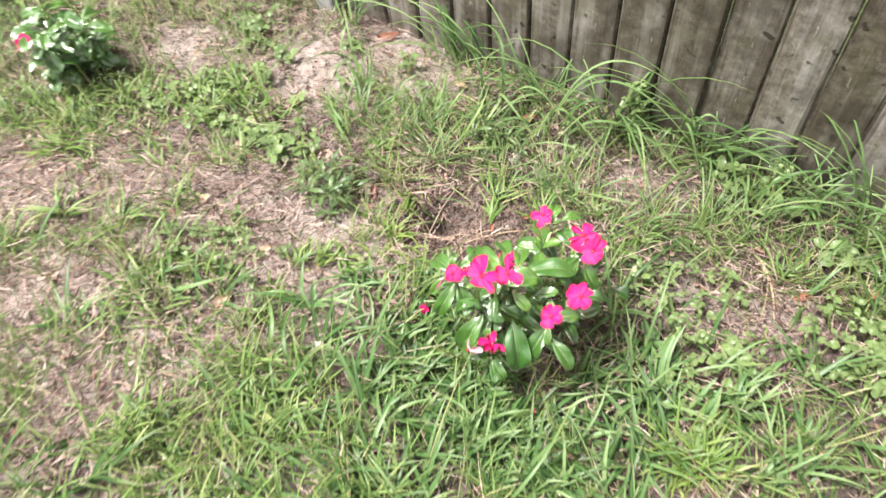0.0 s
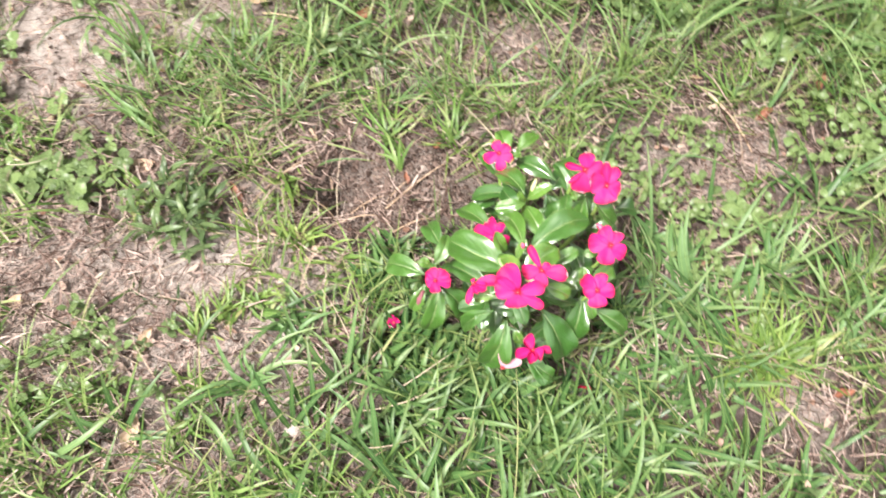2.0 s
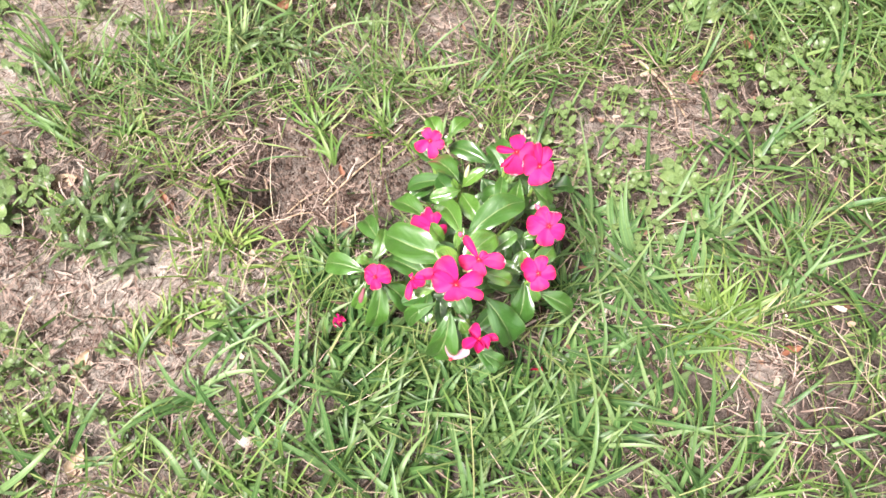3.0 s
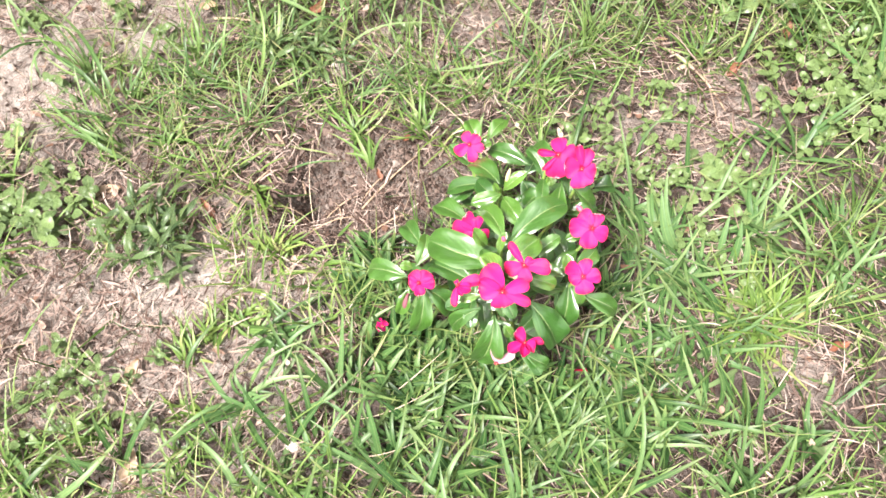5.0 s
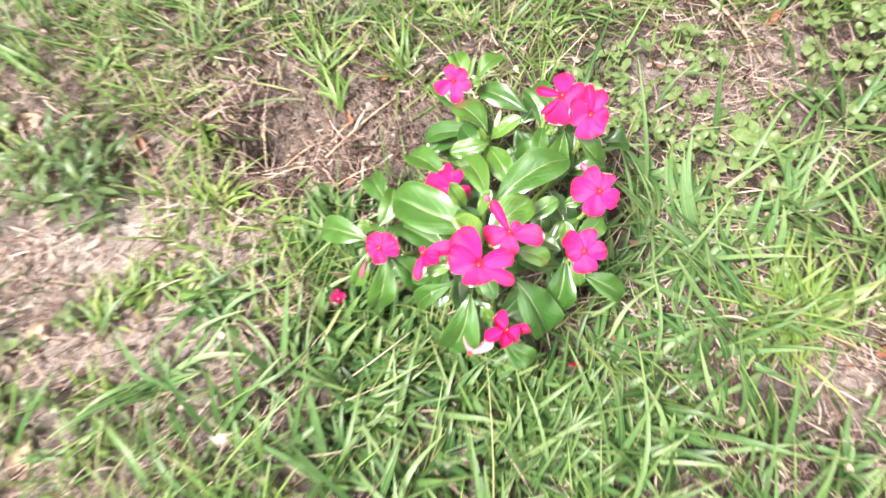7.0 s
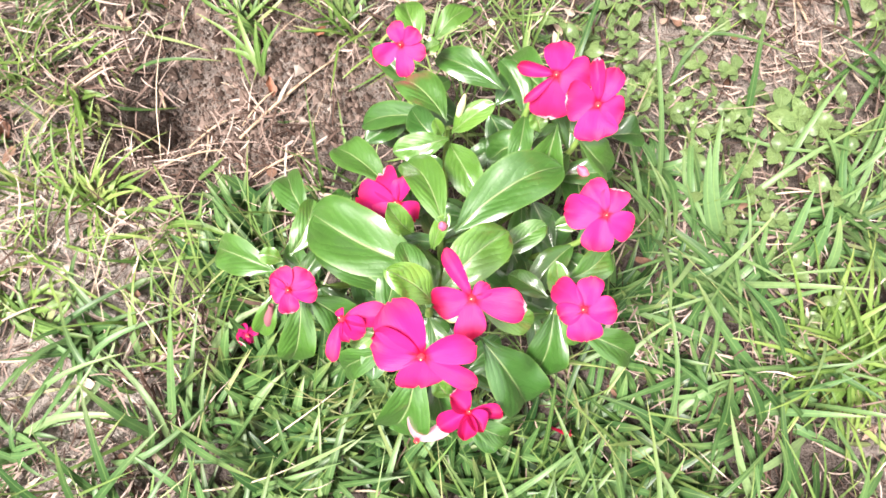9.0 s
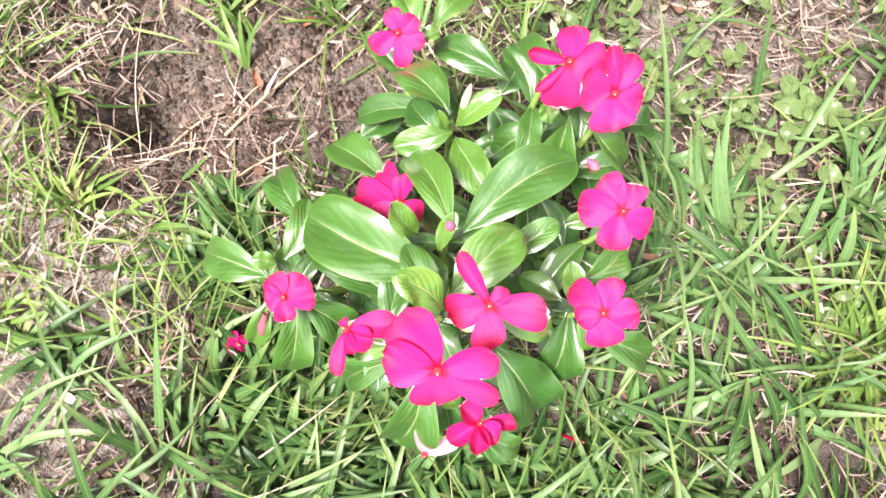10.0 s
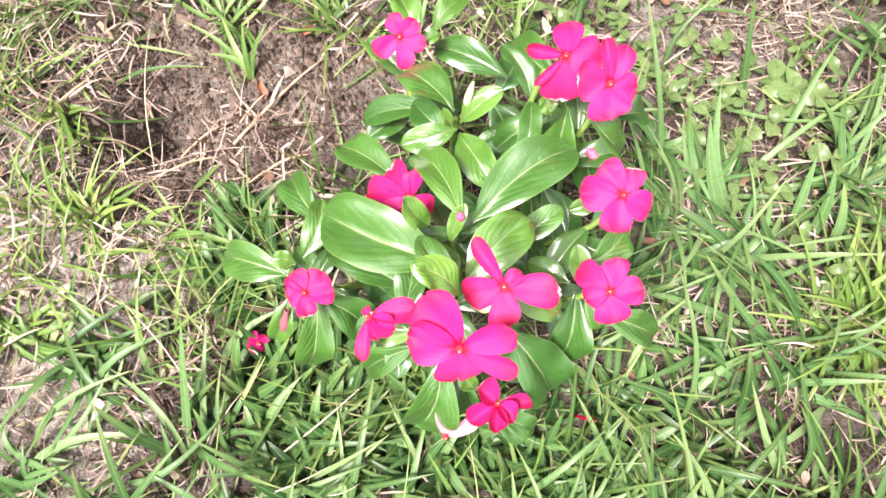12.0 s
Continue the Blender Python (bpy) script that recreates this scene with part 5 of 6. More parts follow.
crown(-0.482, -0.115, LAWN, 0.0044, GREEN_TUFT, ((-0.472, -0.083), (-0.505, -0.137), (-0.531, -0.088), (-0.448, -0.125)))
crown(-0.560, -0.117, LAWN, 0.0040, GREEN_TUFT, ((-0.583, -0.088), (-0.535, -0.108), (-0.549, -0.144), (-0.584, -0.127)))


def strays(material, label, runs, arch=0.12):
    """Long blades that stand out singly: each from its own root to its own tip."""
    (x, y), z = runs[0][0], height(*runs[0][0])
    top = tagged(empty("grass_tuft", (x, y, z)), label, "grass", "grass tufts")
    for (ax, ay), (bx, by), wide, rise in runs:
        long = math.hypot(bx - ax, by - ay)
        bowed((ax - x, ay - y, height(ax, ay) - z - 0.003), (bx - x, by - y, height(bx, by) - z + rise), max(arch * long, 0.008), wide, material, top)


STRAY = "long pale green grass blades arching over the lawn"
strays(BROAD_BLADE, BROAD_TUFT, (((0.241, -0.096), (0.181, -0.015), 0.0083, 0.05), ((0.189, -0.134), (0.192, -0.086), 0.0083, 0.05)))
strays(BROAD_BLADE, BROAD_TUFT, (((0.224, 0.016), (0.214, 0.092), 0.0101, 0.06), ((0.232, 0.020), (0.225, 0.114), 0.0083, 0.07), ((0.223, 0.011), (0.174, 0.080), 0.0064, 0.03), ((0.179, 0.057), (0.153, 0.085), 0.0064, 0.03)))
strays(BROAD_BLADE, BROAD_TUFT, (((0.280, -0.013), (0.299, 0.038), 0.0101, 0.05), ((0.273, -0.005), (0.289, 0.049), 0.0092, 0.05), ((0.289, -0.026), (0.299, 0.025), 0.0092, 0.05)))
strays(BROAD_BLADE, BROAD_TUFT, (((0.246, -0.088), (0.214, -0.019), 0.0092, 0.05), ((0.231, -0.087), (0.182, -0.050), 0.0083, 0.03), ((0.264, -0.021), (0.238, 0.020), 0.0092, 0.04)))
strays(BROAD_BLADE, BROAD_TUFT, (((0.166, -0.143), (0.098, -0.093), 0.0074, 0.02), ((0.166, -0.143), (0.183, -0.138), 0.0074, 0.02)))
strays(BROAD_BLADE, BROAD_TUFT, (((0.224, -0.127), (0.205, -0.085), 0.0083, 0.04), ((0.190, -0.031), (0.172, 0.007), 0.0074, 0.05)))
strays(TALL, STRAY, (((0.140, -0.138), (0.151, -0.025), 0.0046, 0.07), ((0.150, -0.125), (0.221, -0.088), 0.0064, 0.03), ((0.114, -0.101), (0.167, -0.044), 0.0046, 0.05)))
strays(TALL, STRAY, (((0.209, -0.182), (0.181, -0.107), 0.0064, 0.06), ((0.214, -0.182), (0.215, -0.129), 0.0064, 0.05), ((0.246, -0.178), (0.226, -0.091), 0.0060, 0.05)))
strays(TALL, STRAY, (((0.179, 0.057), (0.172, 0.193), 0.0046, 0.10),))
strays(TALL, STRAY, (((0.245, 0.042), (0.362, 0.068), 0.0037, 0.03), ((0.241, 0.045), (0.358, 0.107), 0.0046, 0.05), ((0.284, 0.066), (0.338, 0.146), 0.0055, 0.06)))
strays(TALL, STRAY, (((0.231, 0.138), (0.361, 0.081), 0.0037, 0.03), ((0.209, 0.150), (0.251, 0.199), 0.0041, 0.06), ((0.206, 0.201), (0.319, 0.168), 0.0037, 0.03)))
strays(TALL, STRAY, (((0.077, -0.122), (0.166, -0.001), 0.0041, 0.05), ((0.082, -0.071), (0.141, -0.045), 0.0041, 0.02)))
strays(TALL, STRAY, (((-0.314, -0.103), (-0.216, -0.088), 0.0064, 0.03), ((-0.313, -0.094), (-0.244, -0.038), 0.0046, 0.04), ((-0.308, -0.091), (-0.225, -0.042), 0.0046, 0.04)))
strays(TALL, STRAY, (((-0.225, -0.048), (-0.227, -0.007), 0.0055, 0.04), ((-0.192, -0.098), (-0.177, -0.011), 0.0046, 0.05)))
strays(TALL, STRAY, (((-0.178, -0.050), (-0.126, -0.012), 0.0064, 0.04), ((-0.147, -0.099), (-0.117, -0.062), 0.0064, 0.03), ((-0.169, -0.119), (-0.167, -0.043), 0.0037, 0.05)))
strays(TALL, STRAY, (((-0.240, -0.023), (-0.285, 0.031), 0.0064, 0.03),))
strays(TALL, STRAY, (((-0.276, 0.001), (-0.267, 0.040), 0.0046, 0.04), ((-0.247, -0.000), (-0.217, 0.017), 0.0074, 0.02), ((-0.220, -0.113), (-0.215, -0.078), 0.0046, 0.03)))
strays(TALL, STRAY, (((-0.336, 0.223), (-0.279, 0.249), 0.0037, 0.02), ((-0.262, 0.209), (-0.175, 0.209), 0.0037, 0.03)))
strays(TALL, STRAY, (((-0.293, 0.185), (-0.225, 0.188), 0.0037, 0.03), ((-0.278, -0.081), (-0.239, -0.023), 0.0046, 0.03), ((-0.287, -0.016), (-0.237, -0.061), 0.0046, 0.02)))
strays(LAWN, GREEN_TUFT, (((-0.141, 0.194), (-0.159, 0.247), 0.0055, 0.04), ((-0.141, 0.194), (-0.176, 0.220), 0.0051, 0.03), ((-0.145, 0.200), (-0.195, 0.250), 0.0041, 0.04), ((-0.142, 0.195), (-0.139, 0.229), 0.0046, 0.05), ((-0.141, 0.194), (-0.119, 0.227), 0.0046, 0.04)))
strays(YELLOW, YELLOW_TUFT, (((-0.269, 0.095), (-0.306, 0.109), 0.0041, 0.03), ((-0.269, 0.095), (-0.281, 0.111), 0.0041, 0.03), ((-0.269, 0.095), (-0.222, 0.103), 0.0041, 0.03), ((-0.269, 0.095), (-0.232, 0.083), 0.0041, 0.03), ((-0.269, 0.095), (-0.282, 0.065), 0.0041, 0.03), ((-0.269, 0.095), (-0.212, 0.071), 0.0041, 0.03), ((-0.269, 0.095), (-0.246, 0.069), 0.0041, 0.03), ((-0.269, 0.095), (-0.265, 0.114), 0.0041, 0.03)))
strays(YELLOW, YELLOW_TUFT, (((0.336, 0.164), (0.302, 0.178), 0.0037, 0.03), ((0.336, 0.164), (0.334, 0.186), 0.0037, 0.03), ((0.336, 0.164), (0.341, 0.147), 0.0037, 0.03), ((0.336, 0.164), (0.330, 0.126), 0.0037, 0.03), ((0.336, 0.164), (0.354, 0.173), 0.0037, 0.03)))
strays(YELLOW, YELLOW_TUFT, (((-0.208, 0.072), (-0.248, 0.072), 0.0046, 0.02), ((-0.223, 0.061), (-0.267, 0.051), 0.0046, 0.02), ((-0.225, 0.056), (-0.148, 0.036), 0.0064, 0.02), ((-0.233, 0.066), (-0.195, 0.078), 0.0046, 0.03), ((-0.259, 0.068), (-0.185, 0.053), 0.0046, 0.02)))
strays(TALL, STRAY, (((-0.495, 0.358), (-0.419, 0.490), 0.0037, 0.06), ((-0.460, 0.410), (-0.422, 0.478), 0.0037, 0.07), ((-0.494, 0.342), (-0.591, 0.531), 0.0062, 0.04), ((-0.507, 0.349), (-0.621, 0.465), 0.0056, 0.03), ((-0.478, 0.285), (-0.594, 0.386), 0.0056, 0.03), ((-0.467, 0.255), (-0.559, 0.350), 0.0056, 0.03)), 0.2)
strays(LAWN, GREEN_TUFT, (((-0.294, 0.368), (-0.278, 0.476), 0.0050, 0.08), ((-0.344, 0.387), (-0.320, 0.466), 0.0050, 0.07), ((-0.275, 0.406), (-0.251, 0.486), 0.0056, 0.07), ((-0.387, 0.426), (-0.391, 0.505), 0.0050, 0.06), ((-0.327, 0.363), (-0.393, 0.396), 0.0050, 0.03), ((-0.286, 0.346), (-0.204, 0.370), 0.0056, 0.04)), 0.2)
strays(TALL, STRAY, (((-0.176, 0.392), (-0.005, 0.411), 0.0037, 0.04), ((-0.022, 0.347), (0.087, 0.332), 0.0043, 0.05), ((-0.013, 0.356), (0.075, 0.406), 0.0037, 0.06), ((0.043, 0.285), (0.112, 0.350), 0.0050, 0.07), ((0.092, 0.287), (0.188, 0.338), 0.0043, 0.07), ((0.111, 0.141), (0.181, 0.296), 0.0050, 0.06), ((-0.204, 0.523), (-0.139, 0.406), 0.0043, 0.02)), 0.2)
strays(TALL, STRAY, (((-0.567, -0.180), (-0.503, -0.128), 0.0081, 0.04), ((-0.529, -0.182), (-0.439, -0.123), 0.0081, 0.04), ((-0.491, -0.189), (-0.452, -0.141), 0.0062, 0.04), ((-0.261, -0.216), (-0.320, -0.118), 0.0074, 0.04), ((-0.317, -0.209), (-0.372, -0.127), 0.0074, 0.04), ((-0.595, -0.121), (-0.531, -0.184), 0.0074, 0.02), ((-0.384, -0.059), (-0.333, 0.003), 0.0056, 0.03)), 0.2)
strays(TALL, STRAY, (((-0.099, -0.160), (-0.066, -0.066), 0.0056, 0.05), ((-0.155, -0.209), (-0.123, -0.117), 0.0056, 0.05), ((-0.097, -0.240), (-0.051, -0.170), 0.0062, 0.05), ((-0.079, -0.242), (-0.141, -0.181), 0.0068, 0.03), ((0.020, -0.207), (0.015, -0.141), 0.0056, 0.04), ((0.092, -0.261), (0.122, -0.096), 0.0050, 0.07), ((-0.209, -0.171), (-0.138, -0.119), 0.0062, 0.03), ((0.060, -0.169), (0.095, -0.169), 0.0056, 0.02)), 0.2)
strays(BROAD_BLADE, BROAD_TUFT, (((-0.230, -0.070), (-0.283, 0.010), 0.0052, 0.03), ((-0.205, -0.107), (-0.250, -0.037), 0.0052, 0.03), ((-0.270, -0.057), (-0.196, -0.016), 0.0052, 0.03), ((-0.297, -0.025), (-0.221, 0.016), 0.0046, 0.03), ((-0.245, -0.115), (-0.174, -0.082), 0.0052, 0.03), ((-0.182, -0.150), (-0.227, -0.108), 0.0052, 0.03)), 0.2)
FENCE_RUN = "clump of long arching green grass against the fence"
strays(TALL, FENCE_RUN, (((-0.147, 0.456), (0.102, 0.575), 0.0058, 0.12), ((-0.150, 0.494), (0.171, 0.506), 0.0058, 0.02), ((-0.114, 0.450), (0.074, 0.532), 0.0058, 0.02),), 0.5)
strays(TALL, FENCE_RUN, (((-0.147, 0.456), (0.022, 0.583), 0.0058, 0.10), ((-0.160, 0.458), (-0.014, 0.506), 0.0058, 0.02), ((-0.129, 0.456), (0.007, 0.551), 0.0058, 0.05), ((-0.161, 0.448), (-0.238, 0.428), 0.0058, 0.04),), 0.7)
strays(TALL, FENCE_RUN, (((-0.151, 0.453), (-0.049, 0.457), 0.0058, 0.03),), 1.1)
strays(TALL, FENCE_RUN, (((0.081, 0.558), (0.260, 0.559), 0.0058, 0.05), ((0.088, 0.556), (0.219, 0.563), 0.0058, 0.06), ((0.088, 0.556), (0.224, 0.563), 0.0058, 0.02),), 0.5)
strays(TALL, FENCE_RUN, (((0.095, 0.550), (0.191, 0.566), 0.0058, 0.02), ((0.078, 0.550), (0.168, 0.532), 0.0058, 0.02), ((0.082, 0.547), (0.160, 0.466), 0.0058, 0.01), ((0.075, 0.543), (0.044, 0.456), 0.0058, 0.01),), 1.0)
strays(TALL, FENCE_RUN, (((0.236, 0.425), (0.451, 0.540), 0.0058, 0.05), ((0.268, 0.418), (0.414, 0.479), 0.0058, 0.03), ((0.349, 0.462), (0.459, 0.539), 0.0058, 0.06), ((0.262, 0.447), (0.351, 0.531), 0.0058, 0.05), ((0.225, 0.427), (0.311, 0.424), 0.0058, 0.02),), 0.5)
strays(TALL, FENCE_RUN, (((-0.251, 0.469), (-0.384, 0.623), 0.0058, 0.12), ((-0.257, 0.496), (-0.125, 0.502), 0.0058, 0.03), ((-0.302, 0.536), (-0.224, 0.545), 0.0058, 0.06), ((-0.275, 0.508), (-0.138, 0.419), 0.0058, 0.02), ((-0.288, 0.479), (-0.356, 0.548), 0.0058, 0.10),), 0.5)


# ---- broad-leaved weeds ----
def weed_leaf(kind):
    """One small leaf, root at the origin, pointing along x; kind sets how round it is."""
    nu, nv = 7, 5
    p = np.zeros((nu, nv, 3))
    for i in range(nu):
        u = i / (nu - 1)
        half = 0.5 * kind * max(0.03, math.sin(math.pi * u ** 1.25)) ** 0.75
        for j in range(nv):
            s = 2 * j / (nv - 1) - 1
            p[i, j] = (u, half * s, 0.12 * math.sin(math.pi * u) + 0.18 * half * abs(s) - 0.10 * u * u)
    return sheet("leaf", p, WEED_LEAF)


ROUND, OVAL, LANCE = weed_leaf(0.85), weed_leaf(0.55), weed_leaf(0.20)


def weed(x, y, reach, count, size, tone, mesh, label, tall=0.02, seed=0, name="weed", category="weed"):
    """A low plant: short stems with leaves in twos and threes, spreading from one root."""
    r = random.Random(seed)
    z = height(x, y)
    top = tagged(empty(name, (x, y, z)), label, category, "broad-leaved weeds")
    done = 0
    while done < count:
        a, d = r.uniform(0, 6.28), reach * math.sqrt(r.random())
        px, py = x + d * math.cos(a), y + d * math.sin(a)
        h = height(px, py) - z + r.uniform(0.4, 1.0) * tall + 0.004
        tip = Vector((px - x, py - y, h))
        part("stem", tube_mesh("stem", bend_line((tip.x * 0.7, tip.y * 0.7, height(x + tip.x * 0.7, y + tip.y * 0.7) - z - 0.002), tip, (0, 0, 0.004), 4), [0.0009, 0.0008, 0.0007, 0.0006], STEM, 4), top)
        spin, k, shade = r.uniform(0, 360), r.choice((2, 3, 3, 4)), r.uniform(-0.32, 0.25)
        for j in range(k):
            ob = part("leaf", mesh, top, tone=min(1, max(0, tone + shade + r.uniform(-0.12, 0.12))))
            s = size * r.uniform(0.5, 1.2)
            ob.matrix_basis = Matrix.Translation(tip) @ pose(0, 0, 0, r.uniform(-32, 32), r.uniform(-38, 22), spin + 360 / k * j + r.uniform(-15, 15)) @ Matrix.Diagonal((s, s, s, 1))
            done += 1


PALE = "light green clover-like weed with rounded leaves"
for k, (x, y, reach, count, size) in enumerate(((0.47, 0.22, 0.07, 62, 0.022), (0.42, 0.17, 0.05, 30, 0.020), (0.52, 0.15, 0.06, 40, 0.022), (0.54, 0.26, 0.06, 52, 0.024), (0.60, 0.20, 0.06, 42, 0.024), (0.47, 0.29, 0.05, 28, 0.022), (0.25, 0.215, 0.045, 34, 0.018), (0.20, 0.155, 0.04, 34, 0.020), (0.155, 0.175, 0.035, 26, 0.022),
                                                (0.29, 0.10, 0.045, 40, 0.024), (0.33, 0.13, 0.035, 16, 0.030), (0.225, 0.115, 0.035, 30, 0.020), (0.24, 0.05, 0.035, 18, 0.018), (0.27, -0.04, 0.03, 12, 0.020), (0.15, 0.21, 0.04, 24, 0.022))):
    weed(x, y, reach * 1.2, int(count * 1.2), size * 0.70, 0.98, ROUND if k % 3 == 0 else OVAL, PALE, 0.034, k, "clover_patch", "clover")
BROAD = "low green weed with small oval leaves on bare soil"
for k, (x, y, reach, count, size) in enumerate(((-0.69, 0.178, 0.028, 24, 0.025), (-0.656, 0.183, 0.028, 24, 0.025), (-0.616, 0.189, 0.03, 26, 0.025), (-0.557, 0.167, 0.028, 26, 0.025), (-0.558, 0.235, 0.024, 18, 0.024), (-0.537, 0.205, 0.024, 18, 0.024), (-0.58, 0.184, 0.028, 22, 0.025), (-0.747, 0.425, 0.028, 24, 0.024), (-0.74, 0.36, 0.03, 26, 0.022), (-0.75, 0.18, 0.04, 40, 0.024), (-0.63, 0.535, 0.022, 16, 0.024), (-0.632, 0.322, 0.014, 8, 0.026), (-0.5, 0.535, 0.022, 18, 0.024), (-0.81, 0.245, 0.06, 70, 0.024), (-0.86, 0.2, 0.05, 50, 0.024))):
    weed(x, y, reach, int(count * 0.95), size * 0.70, 0.85, ROUND, BROAD, 0.03, 40 + k)
for k, (x, y, reach, count, size) in enumerate(((-0.8, 0.3, 0.05, 50, 0.022), (-0.9, 0.5, 0.07, 60, 0.024), (-0.84, 0.44, 0.04, 26, 0.022), (-0.6, 0.18, 0.03, 16, 0.02), (-0.53, -0.04, 0.04, 30, 0.014), (-0.5, -0.09, 0.04, 30, 0.014), (-0.57, -0.08, 0.04, 26, 0.016), (-0.44, -0.1, 0.03, 18, 0.014), (-0.42, 0.47, 0.03, 14, 0.018), (-0.56, 0.4, 0.03, 16, 0.02), (-0.07, 0.42, 0.02, 10, 0.016), (-0.02, 0.565, 0.03, 24, 0.03), (0.31, 0.48, 0.04, 30, 0.028), (0.21, 0.5, 0.03, 20, 0.026), (0.45, 0.42, 0.06, 44, 0.028), (0.58, 0.4, 0.06, 44, 0.028)), 15):
    weed(x, y, reach, int(count * 0.8), size, 0.66, OVAL, BROAD, 0.03, 40 + k)
for k, (x, y, reach, count, size, tall) in enumerate(((-0.005, 0.575, 0.024, 54, 0.018, 0.12), (0.275, 0.535, 0.024, 30, 0.018, 0.06), (0.21, 0.50, 0.02, 22, 0.016, 0.05))):
    weed(x, y, reach, count, size, 0.95, OVAL, "pale green leafy weed at the foot of the fence", tall, 70 + k)
for k, (x, y, reach, count, size) in enumerate(((-0.517, -0.035, 0.016, 12, 0.015), (-0.490, -0.045, 0.014, 10, 0.015), (-0.516, -0.013, 0.012, 8, 0.015), (-0.454, -0.059, 0.012, 8, 0.015), (-0.416, -0.035, 0.014, 8, 0.015))):
    weed(x, y, reach, count, size, 0.75, OVAL, BROAD, 0.02, 90 + k)
SPIKY = "dark green low weed with narrow pointed leaves"
for k, (x, y, reach, count, size) in enumerate(((-0.44, 0.14, 0.05, 70, 0.032), (-0.41, 0.10, 0.035, 40, 0.028), (-0.25, 0.43, 0.05, 50, 0.028), (-0.19, 0.40, 0.04, 36, 0.028))):
    weed(x, y, reach, int(count * 1.2), size * 1.15, 0.42, LANCE, SPIKY, 0.035, 80 + k)


# ---- small loose things ----
def dead_leaf(x, y, long, wide, turn, tilt, material, label):
    """A dry curled leaf lying on the ground."""
    nu, nv, q = 15, 7, random.Random(round(x * 1000 + y * 700))
    p = np.zeros((nu, nv, 3))
    roll, ph = q.uniform(0.2, 0.8), q.uniform(0, 6)
    for i in range(nu):
        u = i / (nu - 1)
        half = 0.5 * wide * max(0.04, math.sin(math.pi * u ** 0.85)) ** 0.8
        for j in range(nv):
            s = 2 * j / (nv - 1) - 1
            rim = 1 + 0.16 * math.sin(11 * u + ph + 2 * s) + q.uniform(-0.10, 0.10)
            p[i, j] = ((u - 0.5) * long + 0.06 * long * s * math.sin(4 * u + ph), half * s * rim, roll * wide * abs(s) ** 1.6 * (1 if s > 0 else 0.4) + 0.07 * long * math.sin(4 * u + ph) + 0.004)
    ob = new("dead_leaf", sheet("dead_leaf", p, material))
    ob.matrix_world = pose(x, y, height(x, y) + 0.004, tilt, -8, turn)
    return tagged(ob, label, "leaf", "dead leaves")


RED = "curled reddish-brown dead leaf on the ground"
TAN = "dry tan dead leaf on the ground"
for n, (x, y, long, wide, turn, tilt, tan) in enumerate(((-0.366, 0.165, 0.036, 0.012, 115, 20, 0), (-0.134, 0.180, 0.018, 0.008, 100, 15, 0), (-0.199, 0.496, 0.03, 0.014, 20, 0, 0), (-0.367, 0.524, 0.03, 0.011, -10, 0, 1), (0.482, 0.349, 0.035, 0.012, 60, 0, 0),
                                                         (-0.442, -0.161, 0.045, 0.018, 80, 10, 1), (0.376, -0.126, 0.03, 0.010, 10, 0, 0), (-0.618, 0.003, 0.035, 0.018, 40, 0, 1), (-0.50, 0.21, 0.045, 0.022, 10, 5, 1), (-0.445, -0.05, 0.04, 0.014, 60, 0, 1),
                                                         (0.378, 0.282, 0.03, 0.012, 30, 0, 0), (-0.24, 0.55, 0.04, 0.02, 70, 10, 0), (-0.60, 0.62, 0.05, 0.022, 20, 10, 0), (-0.17, 0.55, 0.05, 0.014, -30, 0, 1), (-0.09, 0.235, 0.012, 0.006, 30, 0, 0))):
    dead_leaf(x, y, long, wide, turn, tilt, TAN_LEAF if tan else DEAD_LEAF, TAN if tan else RED)


def twig(a, b, r, label, bow=0.004):
    za, zb = height(*a) + 0.006, height(*b) + 0.008
    o = Vector((a[0], a[1], za))
    line = [p - o for p in bend_line((*a, za), (*b, zb), (0.004, bow, 0.006))]
    ob = new("twig", tube_mesh("twig", line, [r, r, r * 0.95, r * 0.9, r * 0.8, r * 0.7, r * 0.5], TAN_LEAF, 5))
    ob.location = o
    return tagged(ob, label, "twig", "dry twigs")


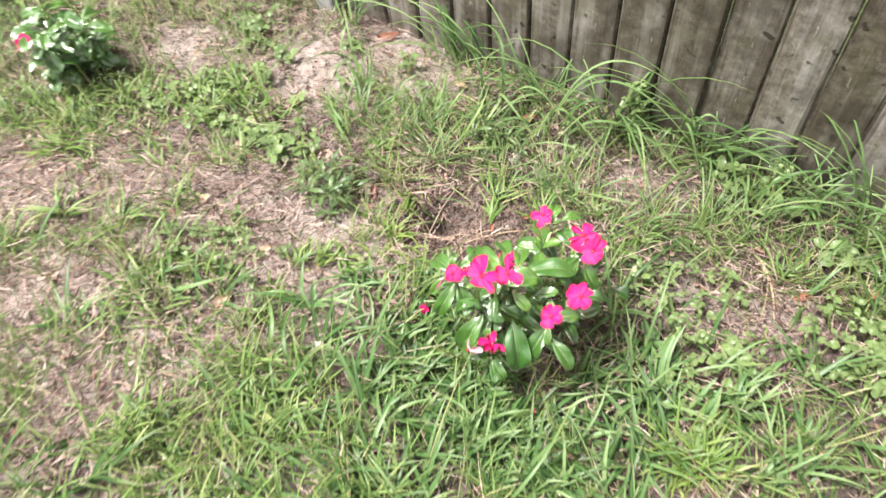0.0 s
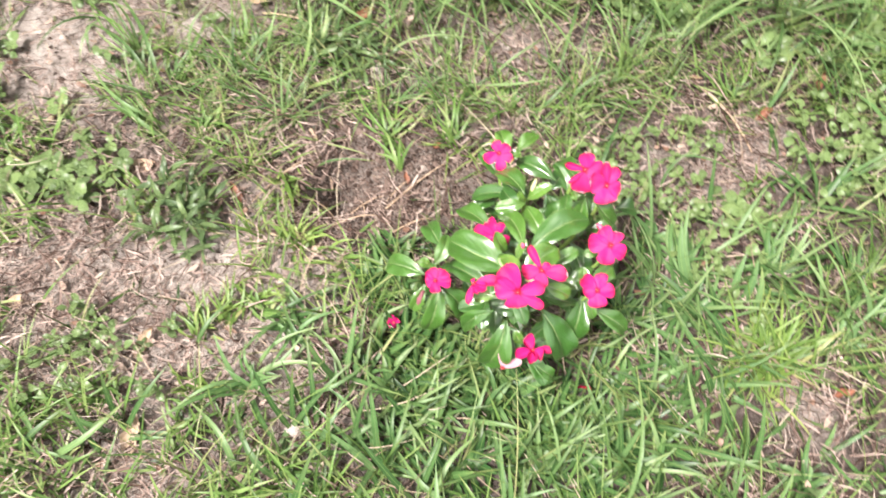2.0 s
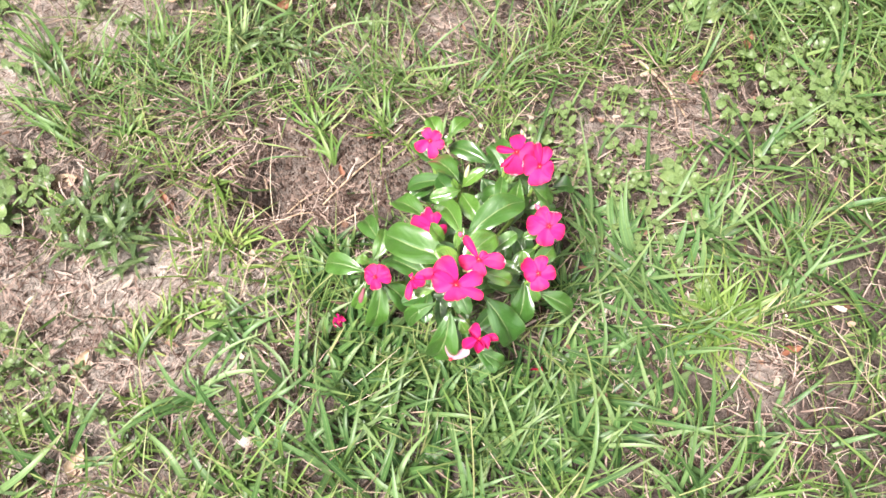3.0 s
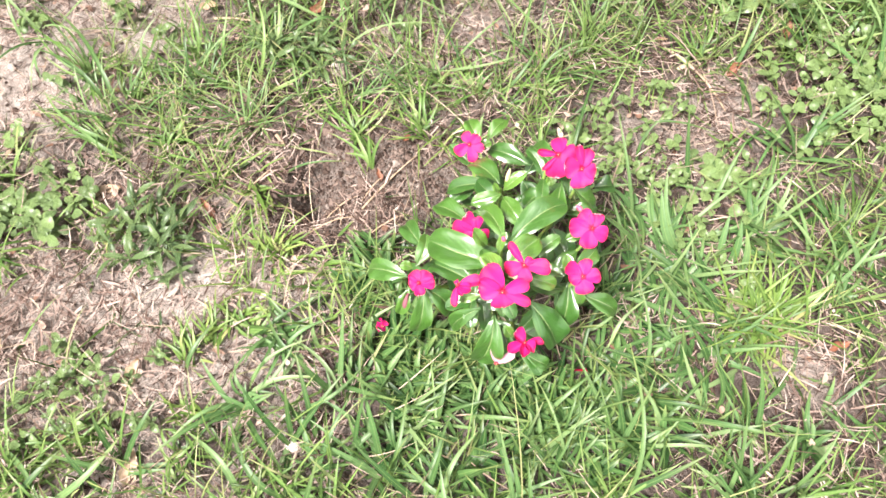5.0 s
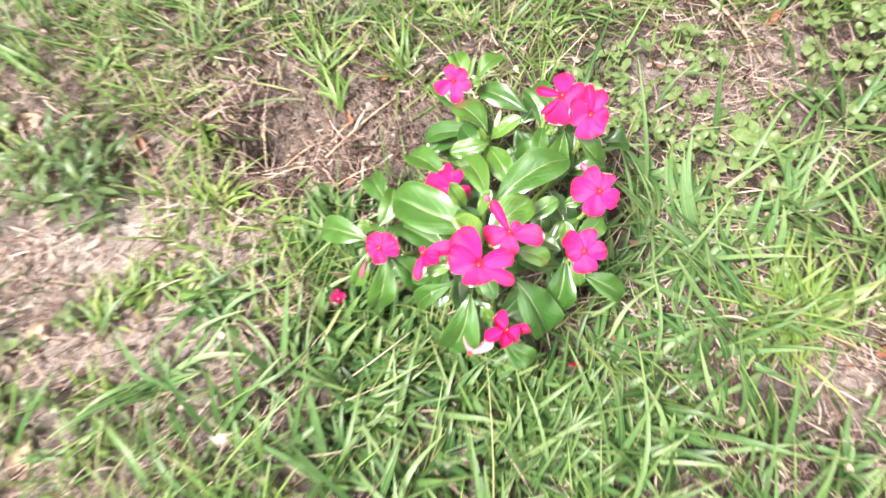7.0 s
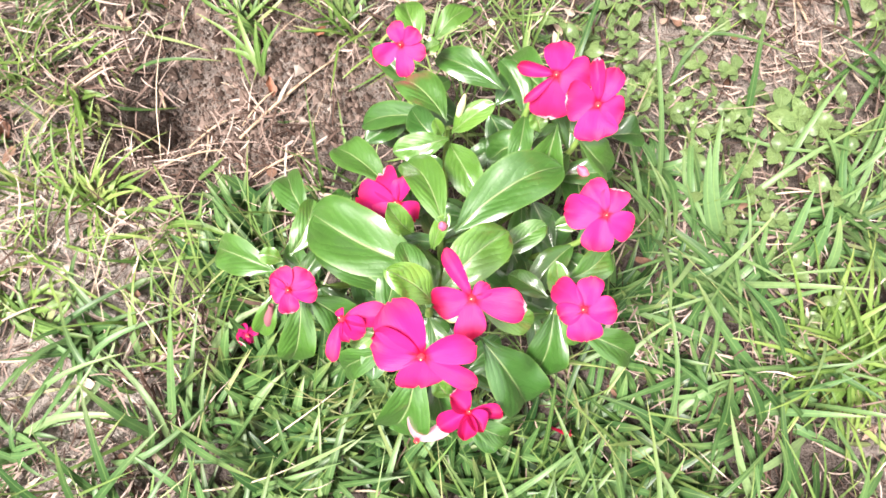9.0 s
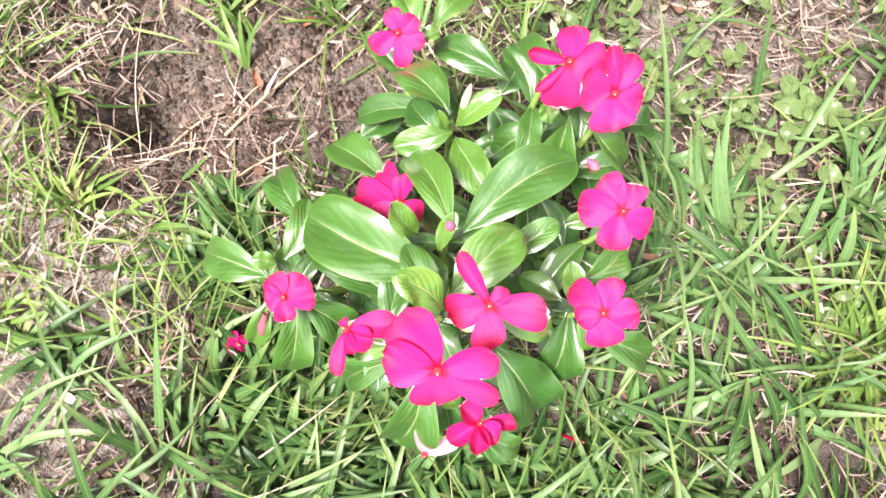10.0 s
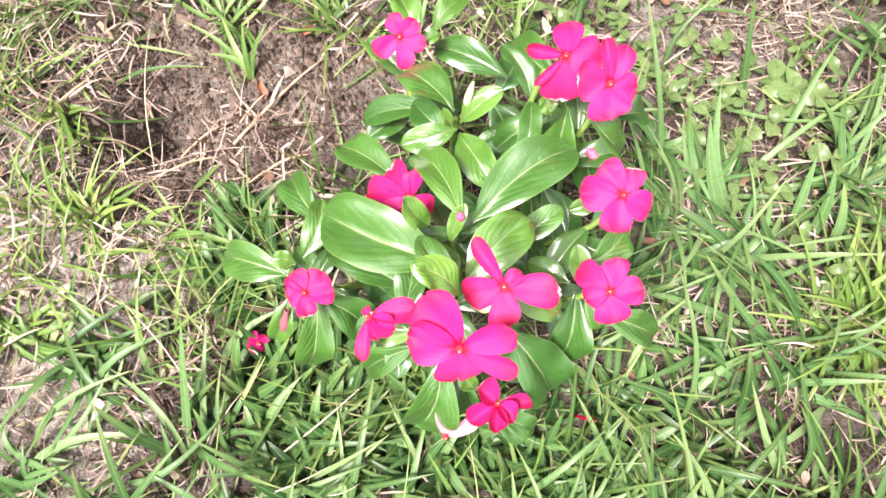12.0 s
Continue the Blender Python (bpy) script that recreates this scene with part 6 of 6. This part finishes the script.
DRY = "thin dry tan stalk lying on the soil"
for a, b, r in (((0.300, 0.335), (0.345, 0.215), 0.0022), ((-0.16, 0.135), (-0.08, 0.205), 0.0014), ((-0.27, 0.27), (-0.24, 0.19), 0.003), ((-0.28, 0.215), (-0.34, 0.15), 0.0014), ((-0.31, 0.10), (-0.25, 0.05), 0.0014), ((-0.36, 0.50), (-0.26, 0.46), 0.0018), ((-0.15, 0.10), (-0.10, 0.115), 0.0013), ((-0.23, 0.11), (-0.17, 0.125), 0.0010), ((-0.275, 0.16), (-0.235, 0.145), 0.0013), ((-0.16, 0.15), (-0.13, 0.175), 0.0009), ((-0.21, 0.14), (-0.165, 0.16), 0.0010), ((-0.19, 0.12), (-0.20, 0.165), 0.0009)):
    twig(a, b, r, DRY)


def pebble(x, y, s, seed):
    r = random.Random(seed)
    bm = bmesh.new()
    bmesh.ops.create_icosphere(bm, subdivisions=2, radius=s)
    for vert in bm.verts:
        vert.co = Vector((vert.co.x * 1.2, vert.co.y * 0.9, vert.co.z * 0.6)) * (1 + 0.25 * noise.noise(vert.co * (1.2 / s) + Vector((seed, 0, 0))))
    for f in bm.faces:
        f.smooth = True
    me = bpy.data.meshes.new("pebble")
    bm.to_mesh(me)
    bm.free()
    me.materials.append(STONE)
    ob = new("pebble", me)
    ob.matrix_world = pose(x, y, height(x, y) + s * 0.3, 0, 0, r.uniform(0, 360))
    return tagged(ob, "small pale stone half sunk in soil", "pebble", "pebbles")


for n, (x, y, s) in enumerate(((0.315, 0.112, 0.006), (-0.259, -0.159, 0.008), (-0.178, 0.38, 0.012), (-0.36, 0.06, 0.005), (0.20, 0.01, 0.004), (-0.66, 0.45, 0.006), (-0.345, 0.115, 0.006), (-0.27, -0.07, 0.007), (0.02, 0.43, 0.008))):
    pebble(x, y, s, n + 1)

# white painted stake by the fence
bm = bmesh.new()
bmesh.ops.create_cube(bm, size=1.0)
for vert in bm.verts:
    vert.co = Vector((vert.co.x * 0.038, vert.co.y * 0.030, (vert.co.z + 0.5) * 0.46 - 0.03))
bmesh.ops.bevel(bm, geom=bm.edges[:], offset=0.003, segments=2, affect="EDGES")
stake_mesh = bpy.data.meshes.new("white_stake")
bm.to_mesh(stake_mesh)
bm.free()
stake_mesh.materials.append(WHITE)
stake = new("white_stake", stake_mesh)
stake.matrix_world = pose(-0.79, 0.66, height(-0.79, 0.66), 2, -1, 12)
tagged(stake, "white painted stake standing in soil before the fence", "stake")
